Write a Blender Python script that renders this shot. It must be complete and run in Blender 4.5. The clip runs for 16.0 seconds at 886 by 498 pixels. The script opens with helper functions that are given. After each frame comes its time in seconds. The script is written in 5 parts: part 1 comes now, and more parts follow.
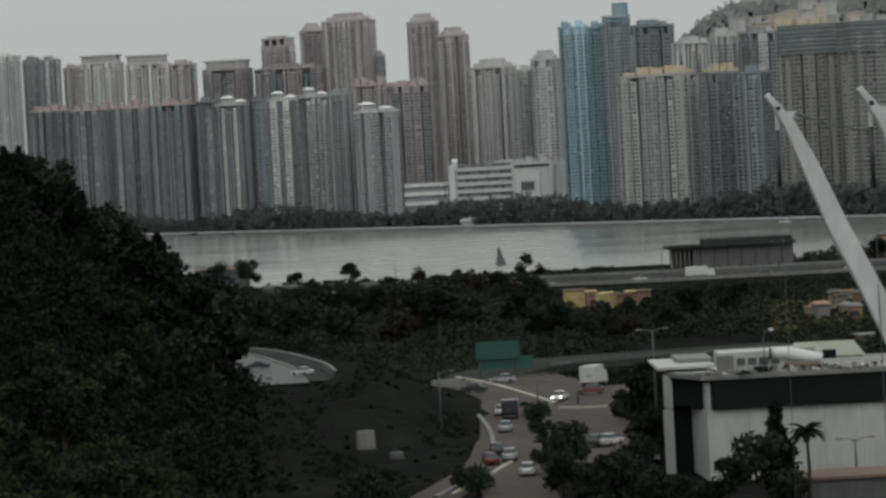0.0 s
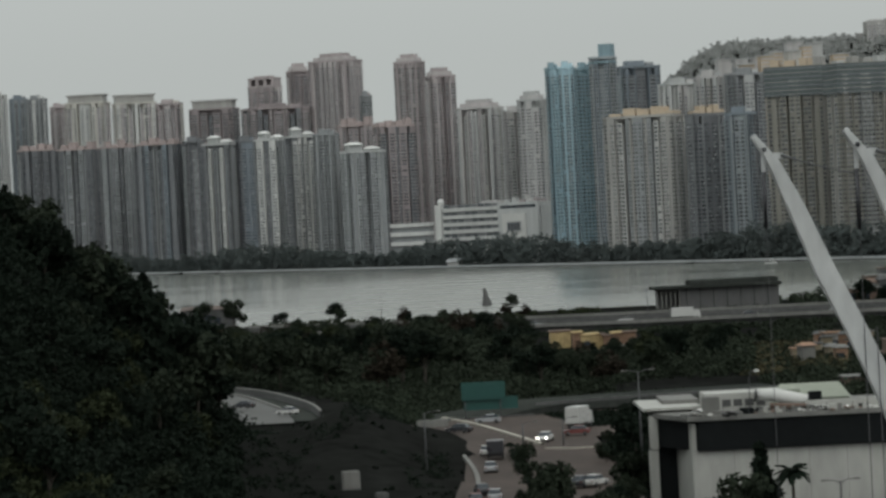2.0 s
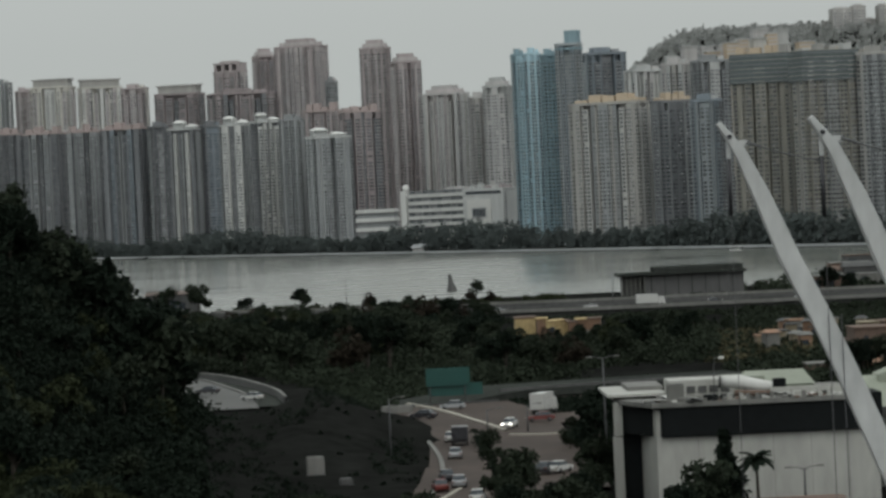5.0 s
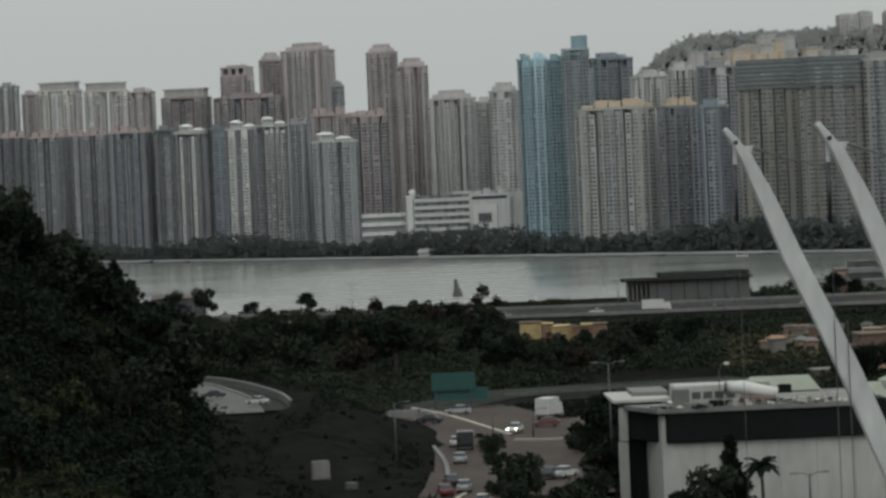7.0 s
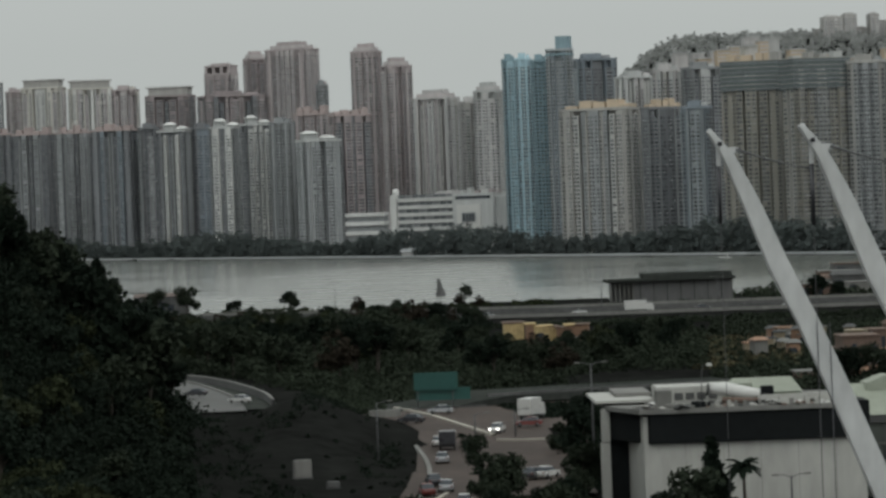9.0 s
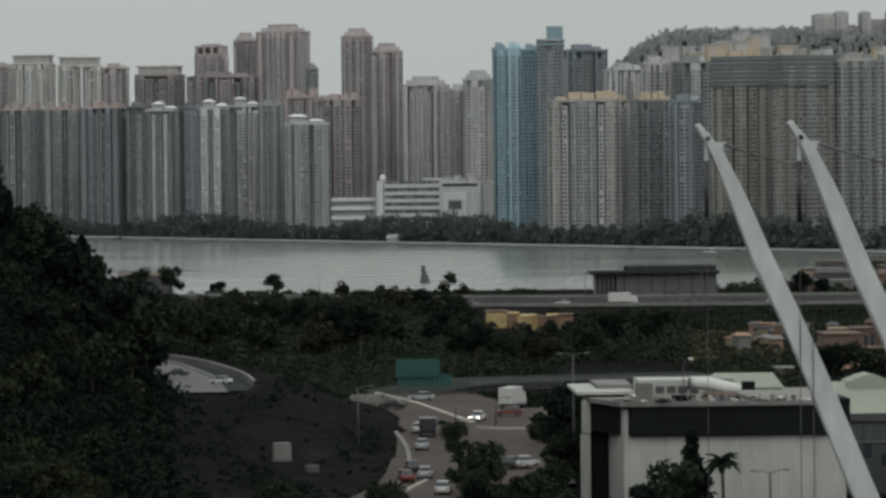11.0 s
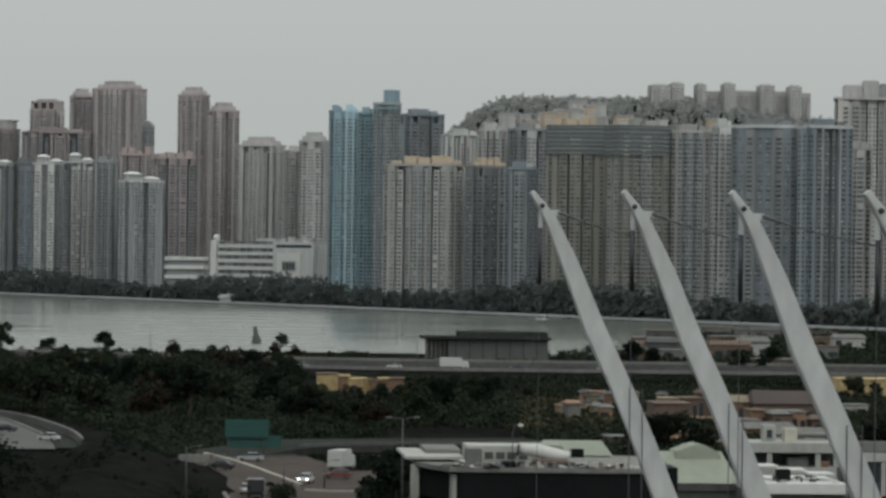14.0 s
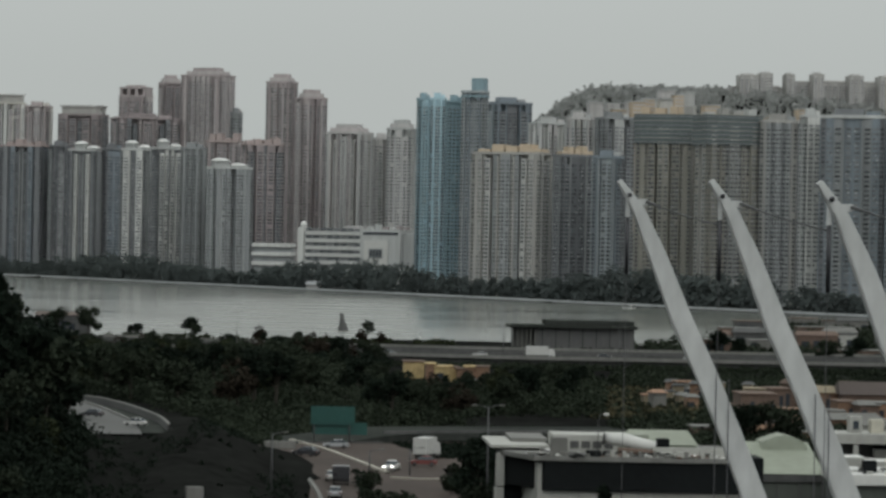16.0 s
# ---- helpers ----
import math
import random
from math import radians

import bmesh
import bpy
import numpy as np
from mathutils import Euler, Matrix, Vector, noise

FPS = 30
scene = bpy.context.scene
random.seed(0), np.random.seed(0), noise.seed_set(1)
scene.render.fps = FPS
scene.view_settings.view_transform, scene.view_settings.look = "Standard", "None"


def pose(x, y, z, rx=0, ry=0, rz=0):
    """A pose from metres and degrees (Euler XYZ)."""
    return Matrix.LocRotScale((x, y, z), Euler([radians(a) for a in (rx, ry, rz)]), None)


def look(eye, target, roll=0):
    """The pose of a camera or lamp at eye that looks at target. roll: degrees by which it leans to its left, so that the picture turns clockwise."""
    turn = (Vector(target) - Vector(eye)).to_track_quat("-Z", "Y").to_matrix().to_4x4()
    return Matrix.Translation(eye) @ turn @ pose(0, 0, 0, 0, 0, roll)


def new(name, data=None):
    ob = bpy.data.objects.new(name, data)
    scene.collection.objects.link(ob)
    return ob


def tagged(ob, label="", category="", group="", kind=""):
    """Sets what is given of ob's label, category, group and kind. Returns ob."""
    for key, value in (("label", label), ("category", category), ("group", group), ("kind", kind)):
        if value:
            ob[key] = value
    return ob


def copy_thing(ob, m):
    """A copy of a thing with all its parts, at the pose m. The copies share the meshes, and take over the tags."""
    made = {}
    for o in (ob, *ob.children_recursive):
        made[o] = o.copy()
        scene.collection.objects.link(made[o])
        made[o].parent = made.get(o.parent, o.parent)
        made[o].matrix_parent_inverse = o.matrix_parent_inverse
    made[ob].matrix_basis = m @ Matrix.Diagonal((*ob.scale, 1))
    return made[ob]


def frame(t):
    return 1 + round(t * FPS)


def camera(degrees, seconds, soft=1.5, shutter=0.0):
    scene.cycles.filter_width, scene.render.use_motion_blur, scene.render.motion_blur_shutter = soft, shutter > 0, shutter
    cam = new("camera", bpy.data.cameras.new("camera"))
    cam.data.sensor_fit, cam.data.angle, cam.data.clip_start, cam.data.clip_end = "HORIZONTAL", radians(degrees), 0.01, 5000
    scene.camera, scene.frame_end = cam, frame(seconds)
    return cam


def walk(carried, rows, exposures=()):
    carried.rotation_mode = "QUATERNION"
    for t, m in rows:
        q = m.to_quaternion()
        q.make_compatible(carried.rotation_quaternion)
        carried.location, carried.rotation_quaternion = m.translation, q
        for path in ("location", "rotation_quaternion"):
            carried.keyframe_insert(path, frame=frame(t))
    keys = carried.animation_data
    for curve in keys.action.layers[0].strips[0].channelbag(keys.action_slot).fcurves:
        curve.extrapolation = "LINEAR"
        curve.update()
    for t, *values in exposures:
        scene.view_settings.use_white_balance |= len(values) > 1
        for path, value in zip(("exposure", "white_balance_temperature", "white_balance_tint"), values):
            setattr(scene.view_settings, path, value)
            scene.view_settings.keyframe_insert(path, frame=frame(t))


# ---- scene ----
EYE = (0.0, 0.0, 39.0)
cam = camera(15.0, 16.0, soft=3.0)
# seconds, turn to the right, tilt up, lean to the left
WALK = [(0, 0.000, -1.164, -3.100),
        (0.5, -0.005, -1.079, -3.041),
        (1, 0.065, -0.793, -3.001),
        (1.5, 0.147, -0.614, -2.960),
        (2, 0.275, -0.490, -2.925),
        (2.5, 0.359, -0.402, -2.841),
        (3, 0.496, -0.394, -2.848),
        (3.5, 0.629, -0.414, -2.833),
        (4, 0.732, -0.455, -2.784),
        (4.5, 0.840, -0.667, -2.669),
        (4.7, 0.863, -0.759, -2.722),
        (7, 0.757, -0.674, -2.496),
        (7.5, 0.850, -0.613, -2.497),
        (8, 0.925, -0.560, -2.480),
        (8.5, 1.016, -0.584, -2.405),
        (9, 1.043, -0.690, -2.172),
        (9.2, 1.049, -1.163, -1.882),
        (11.3, 1.301, -0.779, -0.551),
        (11.5, 1.330, -0.642, -0.527),
        (12, 2.601, -0.562, -0.085),
        (12.5, 4.121, -0.613, 0.375),
        (13, 4.490, -0.611, 0.549),
        (13.5, 4.677, -0.540, 0.643),
        (14, 4.124, 0.159, 0.764),
        (14.5, 2.980, 0.291, 0.858),
        (15, 2.699, 0.333, 0.927),
        (15.5, 2.570, 0.122, 0.976),
        (16, 2.649, -0.067, 1.163)]


def aim(turn, tilt, lean):
    a, b = radians(turn), radians(tilt)
    way = Vector((math.sin(a) * math.cos(b), math.cos(a) * math.cos(b), math.sin(b)))
    return look(EYE, Vector(EYE) + way * 1000.0, lean)


walk(cam, [(t, aim(a, b, c)) for t, a, b, c in WALK])

# ---- sky and light: a dull overcast afternoon ----
world = bpy.data.worlds.new("overcast_sky")
scene.world = world
world.use_nodes = True
wt = world.node_tree
wt.nodes.clear()
sky = wt.nodes.new("ShaderNodeTexSky")
sky.sky_type = "NISHITA"
sky.sun_disc = False
sky.sun_elevation = radians(48)
sky.sun_rotation = radians(150)
sky.air_density, sky.dust_density, sky.ozone_density = 1.0, 6.0, 1.0
grey = wt.nodes.new("ShaderNodeHueSaturation")
grey.inputs["Saturation"].default_value = 0.12
cloud = wt.nodes.new("ShaderNodeMixRGB")
cloud.inputs["Fac"].default_value = 0.8
cloud.inputs["Color2"].default_value = (5.08, 5.42, 5.28, 1)
back = wt.nodes.new("ShaderNodeBackground")
back.inputs["Strength"].default_value = 0.107
wout = wt.nodes.new("ShaderNodeOutputWorld")
wt.links.new(sky.outputs[0], grey.inputs["Color"])
wt.links.new(grey.outputs[0], cloud.inputs["Color1"])
# an overcast sky grows brighter from the horizon to the zenith
coord = wt.nodes.new("ShaderNodeTexCoord")
apart_xyz = wt.nodes.new("ShaderNodeSeparateXYZ")
rise = wt.nodes.new("ShaderNodeMapRange")
rise.inputs["From Min"].default_value, rise.inputs["From Max"].default_value = 0.05, 0.6
rise.inputs["To Min"].default_value, rise.inputs["To Max"].default_value = 1.0, 1.58
lift = wt.nodes.new("ShaderNodeVectorMath")
lift.operation = "SCALE"
wt.links.new(coord.outputs["Generated"], apart_xyz.inputs[0])
wt.links.new(apart_xyz.outputs["Z"], rise.inputs["Value"])
wt.links.new(cloud.outputs[0], lift.inputs[0])
wt.links.new(rise.outputs[0], lift.inputs["Scale"])
wt.links.new(lift.outputs[0], back.inputs["Color"])
wt.links.new(back.outputs[0], wout.inputs["Surface"])
sun_data = bpy.data.lights.new("sun", "SUN")
sun_data.energy, sun_data.angle, sun_data.color = 0.3, radians(25), (0.97, 1.0, 0.95)
sun = new("sun", sun_data)
sun.matrix_world = look((0, 0, 300), (60, 190, 60))
scene.view_settings.exposure = 0.0


# ---- materials ----
def material(name, color, rough=0.85, metal=0.0, grain=1.0, vary=0.18, bump=0.0, streak=1.0, spread=0.0, island=False, gloss=0.5):
    """A painted, stained or weathered surface: patches at two scales, streaks down the wall where streak is below 1."""
    m = bpy.data.materials.new(name)
    m.use_nodes = True
    nt = m.node_tree
    n, l = nt.nodes, nt.links
    b = n["Principled BSDF"]
    b.inputs["Metallic"].default_value = metal
    co = n.new("ShaderNodeTexCoord")
    mp = n.new("ShaderNodeMapping")
    mp.inputs["Scale"].default_value = (1, 1, streak)
    l.new(co.outputs["Object"], mp.inputs["Vector"])
    big, small = n.new("ShaderNodeTexNoise"), n.new("ShaderNodeTexNoise")
    big.inputs["Scale"].default_value, small.inputs["Scale"].default_value = 0.12 / grain, 1.7 / grain
    for q in (big, small):
        q.inputs["Detail"].default_value = 5
        l.new(mp.outputs[0], q.inputs["Vector"])
    add = n.new("ShaderNodeMath")
    add.operation = "ADD"
    l.new(big.outputs["Fac"], add.inputs[0])
    l.new(small.outputs["Fac"], add.inputs[1])
    b.inputs["Specular IOR Level"].default_value = gloss
    info = n.new("ShaderNodeNewGeometry" if island else "ShaderNodeObjectInfo")
    rnd = n.new("ShaderNodeMath")
    rnd.operation = "MULTIPLY_ADD"
    rnd.inputs[1].default_value = spread
    l.new(info.outputs["Random Per Island" if island else "Random"], rnd.inputs[0])
    l.new(add.outputs[0], rnd.inputs[2])
    rng = n.new("ShaderNodeMapRange")
    rng.inputs["From Min"].default_value, rng.inputs["From Max"].default_value = 0.65 + spread / 2 - spread / 2, 1.35 + spread
    rng.inputs["To Min"].default_value, rng.inputs["To Max"].default_value = 1 - vary, 1 + vary
    l.new(rnd.outputs[0], rng.inputs["Value"])
    mul = n.new("ShaderNodeVectorMath")
    mul.operation = "SCALE"
    mul.inputs[0].default_value = color
    l.new(rng.outputs[0], mul.inputs["Scale"])
    l.new(mul.outputs[0], b.inputs["Base Color"])
    rr = n.new("ShaderNodeMapRange")
    rr.inputs["To Min"].default_value, rr.inputs["To Max"].default_value = max(rough - 0.12, 0.02), min(rough + 0.12, 1)
    l.new(small.outputs["Fac"], rr.inputs["Value"])
    l.new(rr.outputs[0], b.inputs["Roughness"])
    if bump:
        bp = n.new("ShaderNodeBump")
        bp.inputs["Strength"].default_value, bp.inputs["Distance"].default_value = 0.6, bump
        l.new(small.outputs["Fac"], bp.inputs["Height"])
        l.new(bp.outputs[0], b.inputs["Normal"])
    return m


# tower paints, lifted and greyed so that the colours carry distance haze
WALLS = {
    "white": (0.56, 0.565, 0.55), "pale": (0.43, 0.44, 0.435), "grey": (0.25, 0.262, 0.268), "dark": (0.172, 0.18, 0.19), "charcoal": (0.125, 0.13, 0.138),
    "blue_grey": (0.19, 0.22, 0.246), "rose": (0.365, 0.325, 0.325), "rose_pale": (0.44, 0.41, 0.408), "cream": (0.50, 0.485, 0.445),
    "brown": (0.268, 0.235, 0.237), "taupe": (0.435, 0.425, 0.42), "teal": (0.23, 0.325, 0.365), "sky_blue": (0.41, 0.56, 0.62),
    "mid": (0.335, 0.35, 0.355), "mid_blue": (0.305, 0.335, 0.35), "tan": (0.33, 0.325, 0.31), "tan_pale": (0.44, 0.44, 0.428), "scaffold": (0.25, 0.242, 0.215)}
LIGHTER = {"white": "white", "pale": "white", "grey": "mid", "dark": "grey", "charcoal": "dark", "blue_grey": "mid_blue", "mid": "pale", "mid_blue": "pale", "rose": "rose_pale", "rose_pale": "taupe", "cream": "white",
           "brown": "rose", "taupe": "pale", "teal": "sky_blue", "sky_blue": "pale", "tan": "tan_pale", "tan_pale": "pale", "scaffold": "tan"}
DARKER = {"white": "pale", "pale": "mid", "grey": "dark", "dark": "charcoal", "charcoal": "charcoal", "blue_grey": "dark", "rose": "brown", "rose_pale": "rose", "cream": "rose_pale", "mid": "grey",
          "mid_blue": "blue_grey", "brown": "dark", "taupe": "tan", "teal": "blue_grey", "sky_blue": "teal", "tan": "grey", "tan_pale": "tan", "scaffold": "grey"}
PAINT = {k: material(k + "_render", c, 0.88, grain=6, vary=0.3, streak=0.12, spread=0.25) for k, c in WALLS.items()}
M_GLASS = material("dark_window_glass", (0.035, 0.042, 0.05), 0.18, grain=3, vary=0.5, spread=0.6, island=True)
# distant panes: haze paled into the glass, curtains as random tone
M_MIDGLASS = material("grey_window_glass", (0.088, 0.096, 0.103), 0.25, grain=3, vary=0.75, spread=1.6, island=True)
M_HAZECURTAIN = material("hazed_curtained_glass", (0.145, 0.151, 0.157), 0.3, grain=3, vary=0.7, spread=1.6, island=True)
M_COOLER = material("weathered_white_cooling_box", (0.42, 0.43, 0.43), 0.6, grain=2, vary=0.5, spread=1.5, island=True)
M_ROOF = material("roof_concrete", (0.17, 0.168, 0.158), 0.9, grain=4, vary=0.25)
M_RED = material("terracotta_parapet", (0.34, 0.285, 0.275), 0.85, grain=4)
M_ORANGE = material("ochre_roof_house", (0.46, 0.375, 0.28), 0.85, grain=4)
M_NET = material("green_black_netting", (0.088, 0.105, 0.108), 0.9, grain=3, vary=0.35)
M_LEDGE = material("pale_ledges", (0.33, 0.325, 0.30), 0.85, grain=4)
M_STEEL = material("white_painted_steel", (0.475, 0.485, 0.48), 0.5, grain=0.7, vary=0.2, streak=0.35)
M_CABLE = material("black_cable", (0.02, 0.02, 0.022), 0.5)
M_RUST = material("dark_pin_steel", (0.05, 0.05, 0.055), 0.45, 0.6)
M_BARK = material("bark", (0.035, 0.029, 0.022), 0.95, grain=0.3, vary=0.35, bump=0.02)
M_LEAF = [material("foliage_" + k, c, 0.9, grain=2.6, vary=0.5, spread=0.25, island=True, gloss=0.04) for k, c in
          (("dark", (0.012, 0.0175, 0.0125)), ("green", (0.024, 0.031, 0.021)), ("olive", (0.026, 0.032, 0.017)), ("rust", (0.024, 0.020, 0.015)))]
M_DRY = material("dry_olive_scrub", (0.085, 0.076, 0.045), 0.9, grain=5, vary=0.6, spread=0.3, island=True, gloss=0.04)
# far-shore leaves lightened and blued, haze mixed into the base colour
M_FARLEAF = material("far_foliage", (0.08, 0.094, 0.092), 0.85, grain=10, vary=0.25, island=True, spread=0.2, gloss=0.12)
# ridge leaves far paler than foliage: the distance haze is in this colour
M_RIDGELEAF = material("hazy_ridge_foliage", (0.34, 0.35, 0.34), 0.9, grain=12, vary=0.12, island=True, spread=0.2, gloss=0.1)
M_ASPHALT = material("worn_asphalt", (0.058, 0.045, 0.039), 0.9, grain=3, vary=0.45, bump=0.01, gloss=0.2)
M_DARKROAD = material("dark_asphalt", (0.044, 0.048, 0.044), 0.9, grain=3, vary=0.35, gloss=0.0)
M_RAMP = material("pale_concrete_paving", (0.084, 0.084, 0.081), 0.9, grain=3, vary=0.2)
M_BRIGHT = material("bright_white_paint", (0.56, 0.56, 0.54), 0.6, grain=1.5, vary=0.12)
M_ROADGREY = material("grey_asphalt", (0.052, 0.053, 0.052), 0.9, grain=3, vary=0.3, gloss=0.15)
M_CONC = material("weathered_concrete", (0.155, 0.154, 0.144), 0.9, grain=2, vary=0.3, streak=0.3)
M_DARKCONC = material("stained_and_shaded_concrete", (0.075, 0.076, 0.075), 0.9, grain=2, vary=0.4, streak=0.3)
M_LINE = material("road_paint", (0.36, 0.34, 0.29), 0.8, grain=0.6, vary=0.3)
M_WHITE = material("white_wall_tiles", (0.345, 0.345, 0.32), 0.6, grain=2, vary=0.2, streak=0.3)
# cladding black; also painted shade in the hall recess and dark openings
M_BAND = material("black_cladding_and_shade", (0.009, 0.0105, 0.011), 0.7, grain=1.5, vary=0.3, gloss=0.08)
M_GREENROOF = material("pale_green_roof", (0.24, 0.262, 0.212), 0.7, grain=2, vary=0.15)
M_YELLOW = material("ochre_yellow_panels", (0.43, 0.325, 0.16), 0.8, grain=1.2, vary=0.5, streak=0.4)
M_RUSSET = material("russet_render", (0.19, 0.115, 0.075), 0.9, grain=1.5, vary=0.4)
M_TERRA = material("faded_terracotta_render", (0.27, 0.165, 0.11), 0.9, grain=1.2, vary=0.35)
M_DRYWALL = material("ochre_grey_render", (0.21, 0.175, 0.12), 0.9, grain=1.5, vary=0.35)
M_BROWN = material("brown_brick_render", (0.125, 0.085, 0.066), 0.9, grain=2, vary=0.3)
M_SIGN = material("green_sign_back", (0.011, 0.066, 0.057), 0.5, grain=1, vary=0.15)
M_GREYMETAL = material("galvanised_steel", (0.09, 0.092, 0.095), 0.6, 0.3)
M_BLACK = material("black_rubber", (0.015, 0.015, 0.016), 0.7)


def ground_material():
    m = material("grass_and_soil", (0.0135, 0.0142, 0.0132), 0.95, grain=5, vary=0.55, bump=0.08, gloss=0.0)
    return m


def water_material():
    m = bpy.data.materials.new("harbour_water")
    m.use_nodes = True
    n, l = m.node_tree.nodes, m.node_tree.links
    b = n["Principled BSDF"]
    b.inputs["Base Color"].default_value = (0.15, 0.158, 0.142, 1)
    b.inputs["Roughness"].default_value = 0.06
    b.inputs["IOR"].default_value = 1.5
    co = n.new("ShaderNodeTexCoord")
    mp = n.new("ShaderNodeMapping")
    mp.inputs["Scale"].default_value = (0.0035, 0.02, 1)
    nz = n.new("ShaderNodeTexNoise")
    nz.inputs["Scale"].default_value, nz.inputs["Detail"].default_value = 1.0, 4
    rr = n.new("ShaderNodeMapRange")
    rr.inputs["From Min"].default_value, rr.inputs["From Max"].default_value = 0.35, 0.7
    rr.inputs["To Min"].default_value, rr.inputs["To Max"].default_value = 0.10, 0.24
    mq = n.new("ShaderNodeMapping")
    mq.inputs["Scale"].default_value = (0.045, 0.55, 1)
    wv = n.new("ShaderNodeTexNoise")
    wv.inputs["Scale"].default_value, wv.inputs["Detail"].default_value = 1.0, 3
    bp = n.new("ShaderNodeBump")
    bp.inputs["Strength"].default_value, bp.inputs["Distance"].default_value = 1.0, 0.08
    l.new(co.outputs["Object"], mq.inputs[0])
    l.new(mq.outputs[0], wv.inputs["Vector"])
    l.new(wv.outputs["Fac"], bp.inputs["Height"])
    l.new(bp.outputs[0], b.inputs["Normal"])
    l.new(co.outputs["Object"], mp.inputs[0])
    l.new(mp.outputs[0], nz.inputs["Vector"])
    l.new(nz.outputs["Fac"], rr.inputs["Value"])
    # a breeze ruffles one reach of the water and leaves the rest slick
    edges = []
    for way, at0, at1 in (((1, -0.0385, 0), 7.0, -7.0), ((-1, -0.030, 0), 60.0, -60.0), ((0, 1, 0), 2600.0, 1950.0), ((0, 1, 0), 1720.0, 1480.0)):
        dot = n.new("ShaderNodeVectorMath")
        dot.operation = "DOT_PRODUCT"
        dot.inputs[1].default_value = way
        l.new(co.outputs["Object"], dot.inputs[0])
        mr = n.new("ShaderNodeMapRange")
        mr.interpolation_type = "SMOOTHSTEP"
        mr.inputs["From Min"].default_value, mr.inputs["From Max"].default_value = at0, at1
        l.new(dot.outputs["Value"], mr.inputs["Value"])
        edges.append(mr)
    reach = n.new("ShaderNodeMath")
    reach.operation = "MULTIPLY"
    l.new(edges[0].outputs[0], reach.inputs[0])
    l.new(edges[1].outputs[0], reach.inputs[1])
    near = n.new("ShaderNodeMath")
    near.operation = "MULTIPLY"
    l.new(reach.outputs[0], near.inputs[0])
    l.new(edges[2].outputs[0], near.inputs[1])
    ruffled = n.new("ShaderNodeMath")
    ruffled.operation = "MULTIPLY_ADD"
    ruffled.inputs[1].default_value = 0.12
    inshore = n.new("ShaderNodeMath")
    inshore.operation = "MULTIPLY_ADD"
    inshore.inputs[1].default_value = 0.55
    inshore.use_clamp = True
    l.new(edges[3].outputs[0], inshore.inputs[0])
    l.new(near.outputs[0], inshore.inputs[2])
    waves = n.new("ShaderNodeMath")
    waves.operation = "MULTIPLY_ADD"
    waves.inputs[1].default_value, waves.inputs[2].default_value = 0.55, 0.08
    l.new(inshore.outputs[0], waves.inputs[0])
    l.new(waves.outputs[0], bp.inputs["Distance"])
    l.new(inshore.outputs[0], ruffled.inputs[0])
    l.new(rr.outputs[0], ruffled.inputs[2])
    l.new(ruffled.outputs[0], b.inputs["Roughness"])
    return m


M_GROUND, M_WATER = ground_material(), water_material()


# ---- building helpers ----
def mesh_of(name, verts, faces, mat, smooth=False):
    me = bpy.data.meshes.new(name)
    me.from_pydata([tuple(v) for v in verts], [], [tuple(f) for f in faces])
    me.materials.append(mat)
    if smooth:
        me.polygons.foreach_set("use_smooth", [True] * len(me.polygons))
    me.update()
    return me


BOX_F = ((0, 3, 2, 1), (4, 5, 6, 7), (0, 1, 5, 4), (1, 2, 6, 5), (2, 3, 7, 6), (3, 0, 4, 7))


def boxes(name, rows, mat):
    """One mesh of boxes; each row is x0, x1, y0, y1, z0, z1."""
    v, f = [], []
    for x0, x1, y0, y1, z0, z1 in rows:
        k = len(v)
        v += [(x0, y0, z0), (x1, y0, z0), (x1, y1, z0), (x0, y1, z0), (x0, y0, z1), (x1, y0, z1), (x1, y1, z1), (x0, y1, z1)]
        f += [tuple(k + i for i in q) for q in BOX_F]
    return mesh_of(name, v, f, mat)


def tri_mesh(name, v, f, mat):
    """A mesh of triangles from arrays."""
    me = bpy.data.meshes.new(name)
    me.vertices.add(len(v))
    me.vertices.foreach_set("co", np.asarray(v, dtype=np.float32).ravel())
    me.loops.add(3 * len(f))
    me.loops.foreach_set("vertex_index", np.asarray(f, dtype=np.int32).ravel())
    me.polygons.add(len(f))
    me.polygons.foreach_set("loop_start", np.arange(0, 3 * len(f), 3, dtype=np.int32))
    me.materials.append(mat)
    me.update(calc_edges=True)
    return me


def child(name, me, parent, label="", m=None, kind=""):
    ob = new(name, me)
    ob.parent = parent
    if m is not None:
        ob.matrix_basis = m
    return tagged(ob, label, kind=kind)


def part(name, bm, mat, parent, label="", m=None, smooth=False):
    me = bpy.data.meshes.new(name)
    bm.to_mesh(me)
    bm.free()
    me.materials.append(mat)
    if smooth:
        me.polygons.foreach_set("use_smooth", [True] * len(me.polygons))
    return child(name, me, parent, label, m)


def block(name, row, mat, parent, label="", bevel=0.0, m=None):
    x0, x1, y0, y1, z0, z1 = row
    if not bevel:
        return child(name, boxes(name, [row], mat), parent, label, m)
    bm = bmesh.new()
    bmesh.ops.create_cube(bm, size=1)
    for v in bm.verts:
        v.co = Vector(((x0 + x1) / 2 + v.co.x * (x1 - x0), (y0 + y1) / 2 + v.co.y * (y1 - y0), (z0 + z1) / 2 + v.co.z * (z1 - z0)))
    bmesh.ops.bevel(bm, geom=bm.edges[:], offset=bevel, segments=2, affect="EDGES")
    return part(name, bm, mat, parent, label, m)


